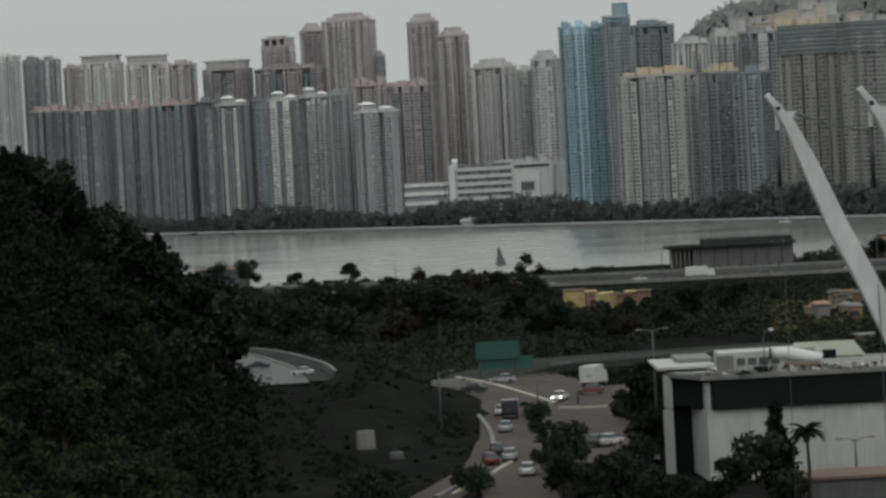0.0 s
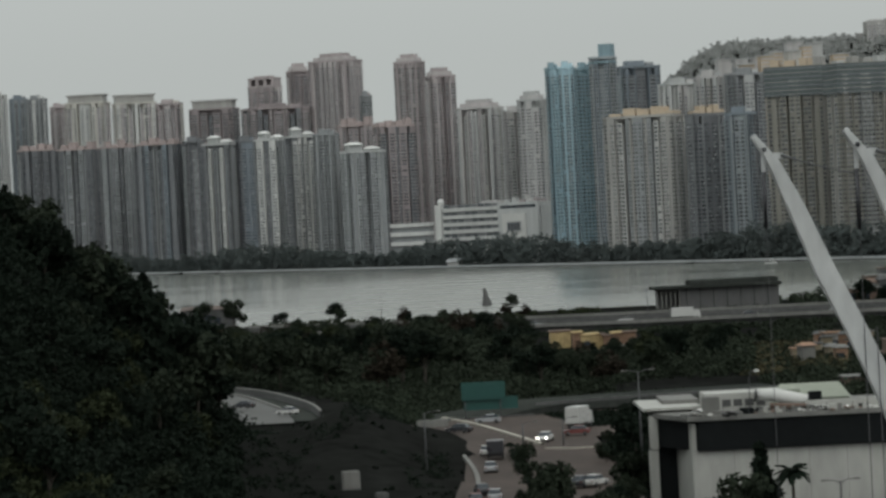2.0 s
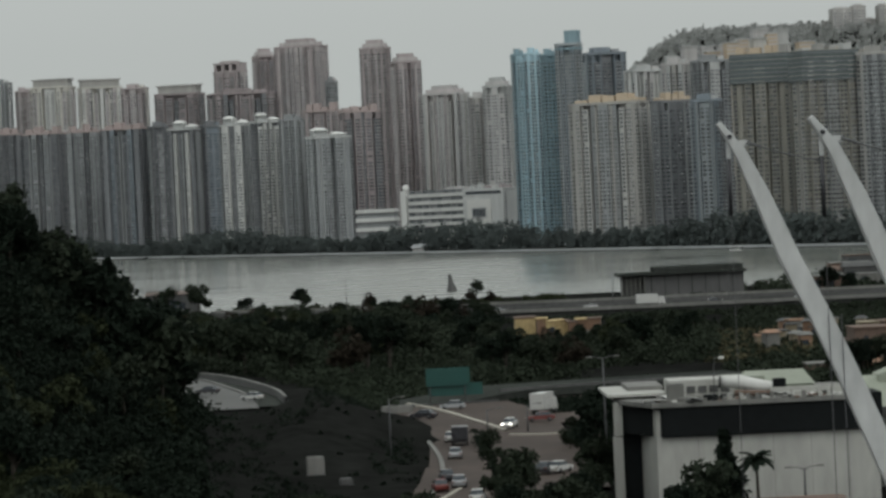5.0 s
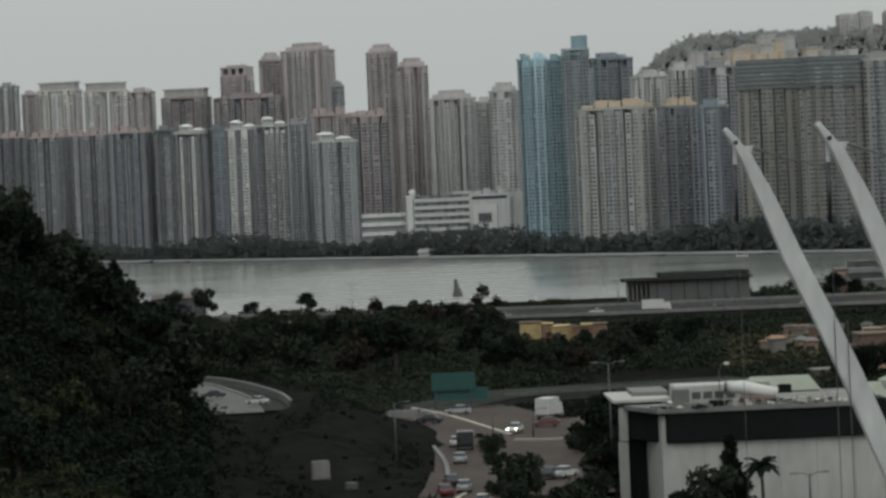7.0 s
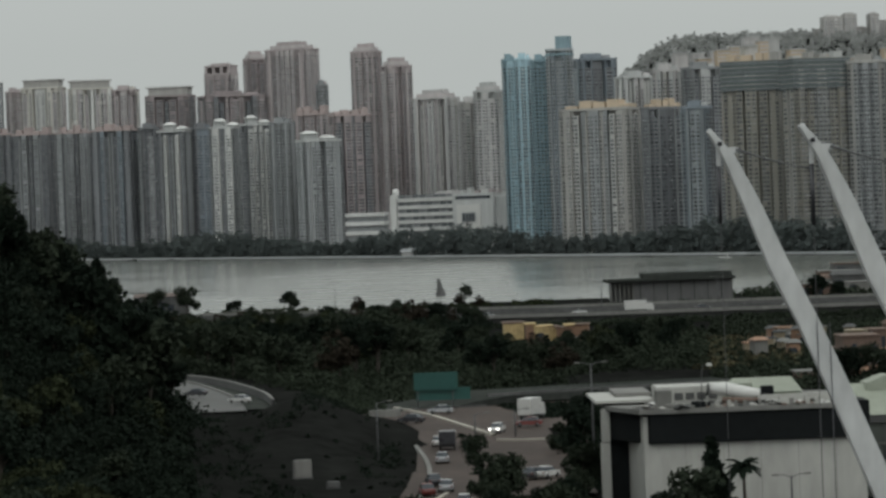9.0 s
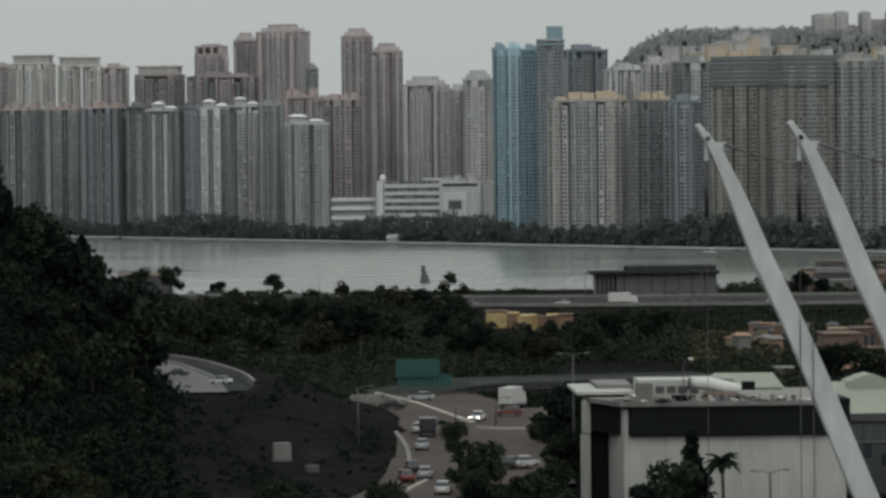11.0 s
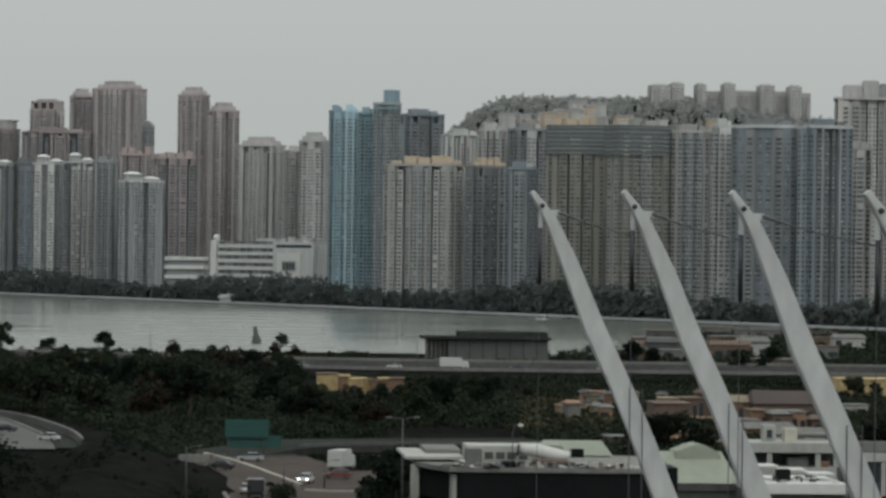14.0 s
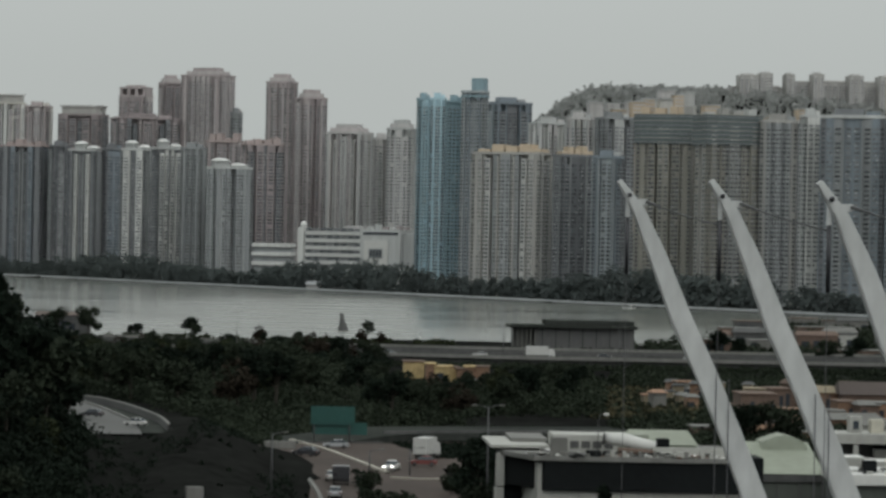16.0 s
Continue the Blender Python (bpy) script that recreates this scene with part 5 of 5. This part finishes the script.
for k in range(22):
    yy = pick.uniform(1090, 1560)
    xx = pick.uniform(0.122, 0.2) * yy
    if yy < near_shore(xx) - 12:
        house(xx - pick.uniform(4, 9), xx + pick.uniform(4, 9), yy, 3.5, 3.5 + pick.uniform(3.5, 6.5), pick.choice((M_BROWN, M_CONC, M_WHITE, M_BROWN, M_DARKCONC)),
              pick.choice((M_CONC, M_BROWN, M_DARKCONC)), "low weathered yard shed among scrub", openings=3, depth=9, pitched=pick.choice((0, 0, 1.5)))


# ---- waterside shed beyond the highway ----
def waterside():
    t = thing("waterside_shed", 98, 1140, 2, "dark grey waterside shed with an overhanging roof on posts", "building")
    block("wall", (-13, 20.5, 0, 14, -1, 9.6), material("dark_grey_sheeting", (0.085, 0.085, 0.085), 0.7, grain=2, vary=0.25, streak=0.3), t)
    block("back_wall", (-20.5, -13, 8, 14, -1, 9.6), M_DARKCONC, t)
    block("roof", (-22.5, 21.5, -2, 16, 9.6, 10.6), M_DARKROAD, t, "dark overhanging roof", 0.2)
    block("roof_rise", (-10, 20.5, 1, 14, 10.6, 12.2), M_DARKROAD, t, "dark raised roof", 0.2)
    for i in range(6):
        block("post", (-21 + i * 1.5, -20.6 + i * 1.5, -0.5, -0.1, -1, 9.6), M_CONC, t)
    for i in range(7):
        block("panel_joint", (-11 + i * 4.6, -10.8 + i * 4.6, -0.06, 0.05, 0, 9.5), M_BAND, t)


waterside()


# ---- institution across the water ----
def institute():
    t = thing("institute", 53.5, 2762, 1.5, "white institutional building with long bands of windows", "building", -28)
    block("wall", (-44, 10, -2, 26, 0, 46), PAINT["pale"], t)
    for k in range(6):
        z = 14 + 6 * k
        block("floor_band", (-43, 9.5, -3.4, -1.8, z, z + 2.7), PAINT["white"], t, "white floor band")
        for q in range(8):
            block("window_band", (-42 + 6.4 * q, -36.3 + 6.4 * q, -2.4, -1.9, z + 2.9, z + 5.6), M_MIDGLASS if (q + k) % 3 else M_HAZECURTAIN, t, "grey window band")
    block("stair_tower", (-49, -43.5, -4, 10, 0, 50), PAINT["white"], t, "white stair tower")
    block("wing", (10.2, 47, -7, 24, 0, 49), PAINT["pale"], t, "white wing")
    block("panel_frame", (14.5, 36, -8.2, -6.9, 20, 40), M_BRIGHT, t, "white frame proud of the wing")
    block("panel", (19, 31.5, -8.6, -8.1, 25.5, 33.5), PAINT["grey"], t, "grey panel in the white frame")
    for k in range(4):
        block("sign_bar", (20 + 2.8 * k, 22 + 2.8 * k, -8.8, -8.55, 26.5, 32.5), M_GLASS, t, "dark bar on the panel")
    for k in range(3):
        block("window_band", (13, 45, -7.2, -6.9, 8 + 36.5 * (k == 2) + 5 * (k == 1), 10.4 + 36.5 * (k == 2) + 5 * (k == 1)), M_GLASS, t)
    block("end_wing", (47.2, 60, -2, 20, 0, 46), PAINT["pale"], t)
    block("roof_house", (-10, 8, 4, 20, 46, 52), PAINT["taupe"], t)
    block("roof_house", (-36, -24, 4, 16, 46, 49), PAINT["pale"], t)
    bm = bmesh.new()
    for k in range(14):
        a = -40 + 6.6 * k
        block("roof_unit", (a, a + pick.uniform(1.5, 4.5), 2, 8, 46 + 3.0 * (a > 10), 47.5 + pick.uniform(0, 3) + 3.0 * (a > 10)), pick.choice((PAINT["white"], PAINT["pale"], PAINT["rose"])), t)
    bmesh.ops.create_uvsphere(bm, u_segments=14, v_segments=9, radius=3.0)
    part("dome", bm, PAINT["white"], t, "small white roof dome", pose(-46.5, 2, 52), True)
    s = thing("institute_annex", -14, 2850, 1.5, "low white annex with two long balconies", "building", -12)
    block("wall", (-15, 17, 0, 16, 0, 33), PAINT["grey"], s)
    for z in (17.5, 25.5, 33):
        block("balcony", (-16, 18, -2, 17, z, z + 3.2), PAINT["white"], s, "white balcony band")
    p = thing("pavilion", 22, far_bank(22) + 12, 2.3, "small pale waterfront pavilion with a hipped roof", "pavilion", -25)
    block("wall", (-5, 5, -4, 4, 0, 3.0), PAINT["taupe"], p)
    gable("roof", -6.5, 6.5, -5.5, 5.5, 3.0, 5.6, PAINT["grey"], p)


institute()


# ---- channel beacon and boats ----
def beacon():
    t = thing("channel_beacon", 25, 1495, 0, "dark stone channel beacon standing in the water", "beacon")
    bm = bmesh.new()
    bmesh.ops.create_cone(bm, cap_ends=True, segments=10, radius1=2.6, radius2=1.9, depth=3.4)
    part("plinth", bm, M_DARKCONC, t, m=pose(0.4, 0, 1.0))
    bm = bmesh.new()
    bmesh.ops.create_cone(bm, cap_ends=True, segments=10, radius1=1.7, radius2=0.8, depth=4.2)
    part("shaft", bm, M_DARKCONC, t, m=pose(0, 0, 4.6, 0, -6))
    bm = bmesh.new()
    bmesh.ops.create_cone(bm, cap_ends=True, segments=8, radius1=1.0, radius2=0.5, depth=1.4)
    part("lantern", bm, M_DARKCONC, t, m=pose(-0.3, 0, 7.3))


beacon()


def barge(x, y, length, mat, label, z=0.0):
    t = thing("barge", x, y, z, label, "barge", 2, "moored barges")
    bm = bmesh.new()
    bmesh.ops.create_cube(bm, size=1)
    for v in bm.verts:
        v.co = Vector((v.co.x * length * (1 if v.co.z > 0 else 0.86), v.co.y * 6, v.co.z * 2.2 + 0.5))
    bmesh.ops.bevel(bm, geom=bm.edges[:], offset=0.25, segments=2, affect="EDGES")
    part("hull", bm, mat, t)
    block("cargo", (-length * 0.4, length * 0.36, -2.3, 2.3, 1.6, 2.7), M_DARKCONC, t, bevel=0.2)
    block("cabin", (length * 0.26, length * 0.38, -1.6, 1.6, 1.6, 4.0), M_CONC, t, bevel=0.15)


barge(47.2, 1261.1, 28, M_GREYMETAL, "grey barge with dark cargo moored by the shore")
barge(67.5, 1244.8, 16, M_CONC, "small pale barge moored by the shore")
tagged(new("jetty", boxes("jetty", [(33.3, 76.1, 1205, 1219, -3, 1.8)], M_CONC)), "long concrete jetty along the near shore", "jetty", kind="structure")


# ---- road signs, lamps and utility cabinets ----
def gantry():
    t = thing("road_sign", 8.2, 574, 4, "large teal green road sign seen from behind", "road sign")
    block("panel", (-3.6, 3.9, -0.12, 0.12, 4.0, 7.1), M_SIGN, t, "teal green sign panel", 0.05)
    block("panel", (-3.3, 6.0, 0.4, 0.6, 2.3, 4.4), M_SIGN, t, "lower dark teal panel", 0.05)
    for x in (-3, 3):
        child("post", tubes("post", [([(x, 0.25, -0.5), (x, 0.25, 7)], [0.12, 0.12], 8)], M_GREYMETAL), t)
    for z in (4.5, 5.5, 6.5):
        block("stiffener", (-3.5, 3.8, -0.2, -0.12, z, z + 0.1), M_SIGN, t)


gantry()


def lamp_post(x, y, z, h, arms, label):
    t = thing("street_lamp", x, y, z, label, "street lamp", 15, "street lamps")
    child("pole", tubes("pole", [([(0, 0, -0.5), (0, 0, h * 0.6), (0, 0, h)], [0.16, 0.12, 0.08], 8)], M_GREYMETAL), t)
    for s in ((-1, 1) if arms == 2 else (1,)):
        child("arm", tubes("arm", [([(0, 0, h - 0.2), (s * 0.8, 0, h + 0.15), (s * 1.7, 0, h + 0.2)], [0.06, 0.05, 0.04], 6)], M_GREYMETAL), t)
        block("lamp_head", (s * 1.9 - 0.4, s * 1.9 + 0.4, -0.15, 0.15, h + 0.1, h + 0.28), M_CONC, t, bevel=0.04)


lamp_post(26.76, 440, 4, 17.94 - 4, 2, "tall grey double-armed street lamp by the junction")
lamp_post(-1.52, 458, 4, 12.89 - 4, 1, "dark street lamp at the edge of the mound")
lamp_post(-28.92, 780, 4, 8.44 - 4, 1, "grey street lamp among the trees")
lamp_post(-17.20, 1190, 4, 13.90 - 4, 2, "grey street lamp on the near shore")
lamp_post(-7.63, 1190, 4, 6.77 - 4, 1, "short grey street lamp on the near shore")
lamp_post(12.85, 500, 4.6, 8.19 - 4.6, 1, "dark signal post on the median")
lamp_post(18.84, 500, 4.6, 8.58 - 4.6, 1, "slim dark post on the junction")
for x in (64.76, 99.42):
    lamp_post(x, 1000, 6, 9.5, 2, "double-armed highway street lamp")


def cabinet(x, y, w, h, mat, label):
    t = thing("utility_cabinet", x, y, land(x, y) - 0.2, label, "cabinet", 8)
    block("body", (-w / 2, w / 2, -0.8, 0.8, 0, h), mat, t, bevel=0.12)
    block("door", (-w * 0.4, w * 0.4, -0.86, -0.78, 0.3, h - 0.4), mat, t, bevel=0.03)
    block("plinth", (-w / 2 - 0.1, w / 2 + 0.1, -0.9, 0.9, -0.4, 0.1), M_DARKCONC, t)


cabinet(-11.36, 436, 2.3, 2.4, M_CONC, "pale boxy utility cabinet on the dark mound")
cabinet(-0.55, 560, 5.2, 1.5, M_CONC, "long pale concrete cabinet at the road edge")
cabinet(-7.26, 425, 1.6, 0.9, M_DARKCONC, "low dark cabinet on the mound")


# ---- vehicles ----
def body_paint(name, c):
    return material(name, c, 0.3, grain=1, vary=0.06)


CARS = [body_paint("white_car_paint", (0.47, 0.47, 0.455)), body_paint("silver_car_paint", (0.30, 0.31, 0.32)), body_paint("red_car_paint", (0.13, 0.028, 0.024)),
        body_paint("black_car_paint", (0.03, 0.03, 0.035))]


def wheels(t, xs, r, half):
    for x in xs:
        for s in (-1, 1):
            w = child("wheel", tubes("wheel", [([(x, s * half - 0.1, r), (x, s * half + 0.1, r)], [r, r], 14)], M_BLACK), t)
            child("rim", tubes("rim", [([(x, s * half - 0.11, r), (x, s * half + 0.11, r)], [r * 0.6, r * 0.6], 10)], M_GREYMETAL), w)


def shell(prof, half, mat, name, parent, tuck=0.88, label=""):
    """A body from a side outline, narrowed towards its top."""
    top = max(z for x, z in prof)
    low = min(z for x, z in prof)
    bm = bmesh.new()
    rings = []
    for s in (-1, 1):
        rings.append([bm.verts.new((x, s * half * (1 - (1 - tuck) * (z - low) / max(top - low, 0.01)), z)) for x, z in prof])
    bm.faces.new(rings[0])
    bm.faces.new(rings[1][::-1])
    for i in range(len(prof)):
        j = (i + 1) % len(prof)
        bm.faces.new((rings[0][i], rings[1][i], rings[1][j], rings[0][j]))
    bmesh.ops.recalc_face_normals(bm, faces=bm.faces[:])
    bmesh.ops.bevel(bm, geom=bm.edges[:], offset=0.06, segments=2, affect="EDGES")
    return part(name, bm, mat, parent, label)


M_LIT = bpy.data.materials.new("lit_headlight")
M_LIT.use_nodes = True
M_LIT.node_tree.nodes["Principled BSDF"].inputs["Emission Color"].default_value = (1, 0.97, 0.9, 1)
M_LIT.node_tree.nodes["Principled BSDF"].inputs["Emission Strength"].default_value = 6


def car(x, y, rz, paint, label, z=4.76, lit=False):
    t = thing("car", x, y, z, label, "car", rz, "cars on the road")
    shell([(-2.1, 0.3), (2.15, 0.3), (2.2, 0.65), (1.2, 0.9), (-2.0, 0.95), (-2.2, 0.7)], 0.88, paint, "body", t, 0.95)
    shell([(-1.75, 0.93), (1.15, 0.9), (0.45, 1.42), (-1.2, 1.45)], 0.8, M_GLASS, "cabin_glass", t, 0.8)
    shell([(-1.2, 1.42), (0.45, 1.4), (0.4, 1.48), (-1.1, 1.5)], 0.66, paint, "roof", t, 0.95)
    wheels(t, (-1.35, 1.35), 0.32, 0.8)
    for s in (-1, 1):
        block("headlight", (2.12, 2.24, s * 0.65 - 0.16, s * 0.65 + 0.16, 0.6, 0.76), M_LIT if lit else CARS[0], t, "clear headlight", 0.02)
        block("tail_light", (-2.24, -2.14, s * 0.65 - 0.14, s * 0.65 + 0.14, 0.68, 0.84), CARS[2], t, "red tail light", 0.02)


def truck(x, y, rz, paint, label, length=8.0, h=3.4, z=4.76, group="trucks"):
    t = thing("truck", x, y, z, label, "truck", rz, group)
    block("cargo_box", (-length / 2, length / 2 - 2.1, -1.2, 1.2, 0.9, h), paint, t, bevel=0.06)
    shell([(length / 2 - 2.0, 0.6), (length / 2, 0.6), (length / 2, 1.5), (length / 2 - 0.35, 2.6), (length / 2 - 2.0, 2.6)], 1.1, paint, "cab", t, 0.93)
    block("windscreen", (length / 2 - 0.28, length / 2 - 0.05, -0.95, 0.95, 1.55, 2.3), M_GLASS, t, m=None)
    block("chassis", (-length / 2 + 0.2, length / 2 - 0.2, -0.9, 0.9, 0.5, 0.9), M_BLACK, t)
    wheels(t, (-length / 2 + 1.2, length / 2 - 1.1), 0.48, 1.0)


def bus(x, y, rz, paint, label, z=4.76):
    t = thing("bus", x, y, z, label, "bus", rz)
    block("body", (-5, 5, -1.22, 1.22, 0.4, 3.1), paint, t, bevel=0.12)
    for s in (-1, 1):
        for k in range(6):
            block("window", (-4.6 + 1.5 * k, -3.3 + 1.5 * k, s * 1.22 - 0.03, s * 1.22 + 0.03, 1.5, 2.5), M_GLASS, t)
    block("windscreen", (4.95, 5.04, -1.05, 1.05, 1.2, 2.6), M_GLASS, t)
    block("rear_panel", (-5.03, -4.95, -1.0, 1.0, 0.6, 1.5), M_BLACK, t)
    wheels(t, (-3.2, 3.2), 0.48, 1.08)


truck(8.3, 478.0, 88, CARS[3], "small dark box truck on the approach road", 5.6, 2.7)
truck(23.0, 537.5, 68, CARS[0], "white box truck on the junction", 7.0, 3.5)
car(16.4, 509.0, 255, CARS[0], "white car with lit headlights on the junction", lit=True)
car(21.7, 520.7, 175, CARS[2], "dark red car waiting on the junction")
car(8.8, 561.6, 175, CARS[1], "silver car at the far side of the junction")
car(3.7, 540.4, 150, CARS[3], "black car entering the junction")
car(52.1, 836.1, 165, CARS[0], "white car behind the tree line")
car(5.3, 416.3, 95, CARS[3], "black car on the approach road")
car(4.3, 402.0, 95, CARS[2], "dark red taxi on the approach road")
car(8.4, 385.5, 85, CARS[0], "white car driving up the approach road")
car(6.7, 407.0, 88, CARS[1], "silver car on the approach road")
car(7.1, 485.4, 88, CARS[0], "white car queueing on the approach road")
car(7.1, 453.1, 88, CARS[1], "silver car queueing on the approach road")
car(-36.5, 644.2, 150, CARS[3], "black car on the curved slip road", 4.95)
car(-26.9, 614.6, 140, CARS[0], "white car on the curved slip road", 4.95)
car(15.5, 425.4, 70, CARS[0], "white parked car beside the dark trees")
car(17.8, 421.0, 70, CARS[3], "black parked car beside the dark trees")
car(19.6, 421.6, 60, CARS[0], "white parked car under the dark trees")
truck(74.8, 985, 0, CARS[0], "white box truck on the highway", 8.5, 3.5, 6.4, "trucks on the highway")
for k, px in enumerate((0.031, 0.058, 0.095, 0.121, 0.15)):
    car(px * 990, 990, 180 * (k % 2), CARS[(1, 0, 3, 1, 0)[k]], ("silver", "white", "black", "silver", "white")[k] + " car on the highway", 6.4)


# ---- trees close to the hall and the junction ----
plant_tall(5, 33.54, 345, 14.5, "slim dark conifer before the white hall")
plant_tall(4, 31.2, 342, 11.0, "round dark tree before the white hall")
plant_tall(0, 27.47, 338, 9.51, "round dark tree before the white hall")
plant_tall(4, 33.49, 336, 8.33, "low dark tree before the white hall")
for x, y, top in ((12.3, 372, 11.2), (16.1, 366, 8.3), (13.9, 355, 8.9), (17.6, 352, 9.5), (20.0, 348, 8.2), (23.0, 344, 7.2), (11.3, 360, 8.2), (25.8, 340, 7.3)):
    plant_tall(rng.choice((0, 1, 4, 3)), x, y, top, "dark broadleaf tree beside the approach road")
for x, y, top in ((24.7, 470, 8.6), (27.6, 480, 8.6), (23.1, 462, 6.8), (27.3, 455, 6.7), (24.8, 450, 6.0), (30.7, 490, 7.0)):
    plant_tall(rng.choice((0, 1, 4, 3)), x, y, top, "dark broadleaf tree beside the parking area")
for x, y, top in ((1.4, 372, 7.5), (2.6, 366, 7.0), (12.4, 468, 7.0), (11.3, 455, 5.6), (-10.3, 368, 7.5), (-8.4, 366, 6.8)):
    plant_tall(6, x, y, top, "small dark tree at the road edge")
for x, y, top in ((-33.1, 1190, 12.3), (-46.1, 1180, 7.1), (-68.3, 1170, 13.5), (-80.1, 1185, 15.7), (4.4, 1150, 8.7), (-7.2, 1150, 7.4)):
    plant_tall(rng.choice((1, 4, 0)), x, y, top, "dark tree on the near shore against the water")


def palm(x, y, top, label):
    base = land(x, y) - 0.3
    h = top - base
    t = thing("palm_tree", x, y, base, label, "palm tree")
    child("trunk", tubes("trunk", [([(0, 0, 0), (0.15, 0, h * 0.4), (0.05, 0, h * 0.85)], [0.24, 0.18, 0.14], 8)], M_BARK), t)
    g = random.Random(9)
    for k in range(30):
        a, up = 2 * math.pi * k / 15 + g.random() * 0.3, g.uniform(-0.1, 1.0)
        v, f = [], []
        for i in range(9):
            s = i / 8
            r = 1.9 * s
            z = h * 0.85 + up * r * 0.9 - 1.0 * s * s * (1.2 - 0.4 * up)
            w = 0.42 * math.sin(math.pi * (0.12 + 0.88 * (1 - s))) + 0.03
            c, q = math.cos(a), math.sin(a)
            v += [(c * r - q * w, q * r + c * w, z - 0.16), (c * r, q * r, z), (c * r + q * w, q * r - c * w, z - 0.16)]
            if i:
                b = 3 * i
                f += [(b - 3, b, b + 1, b - 2), (b - 2, b + 1, b + 2, b - 1)]
        child("frond", mesh_of("frond", v, f, M_LEAF[0]), t)


palm(36.1, 344, 13.0, "dark palm tree before the white hall")
bus(206.3, 2021.8, -62, CARS[0], "white coach parked on the far promenade", 2.4)
for x, y, top in ((12.0, 386, 10.6), (20.8, 380, 9.0), (11.8, 362, 9.2), (19.2, 368, 9.2), (22.8, 398, 9.6), (25.8, 452, 12.0), (27.4, 466, 12.6)):
    plant_tall(rng.choice((0, 1, 4, 3)), x, y, top, "dark broadleaf tree between the road and the hall")
for x, y, top in ((170.9, 1050, 11.4), (168.9, 1046, 10.4), (143.6, 1060, 11.2), (185.0, 1080, 12.0), (141.1, 1090, 12.8), (174.7, 1040, 9.1), (172.0, 850, 9.5), (178.6, 850, 11.3), (136.2, 640, 12.7), (124.1, 600, 12.5), (127.5, 605, 11.8), (80.4, 600, 11.3), (82.9, 596, 11.1), (87.0, 600, 11.7), (89.4, 592, 10.9), (131.6, 1080, 10.2), (169.6, 860, 10.1), (121.5, 600, 12.0)):
    plant_tall(rng.choice((0, 1, 4, 4)), x, y, top, "round dark tree among the yards and the highway")
# a T-shaped sign, added with the street lamp's parts
lamp_post(44.3, 371, 4, 4.0, 2, "small T-shaped sign before the white hall, in lamp post form")
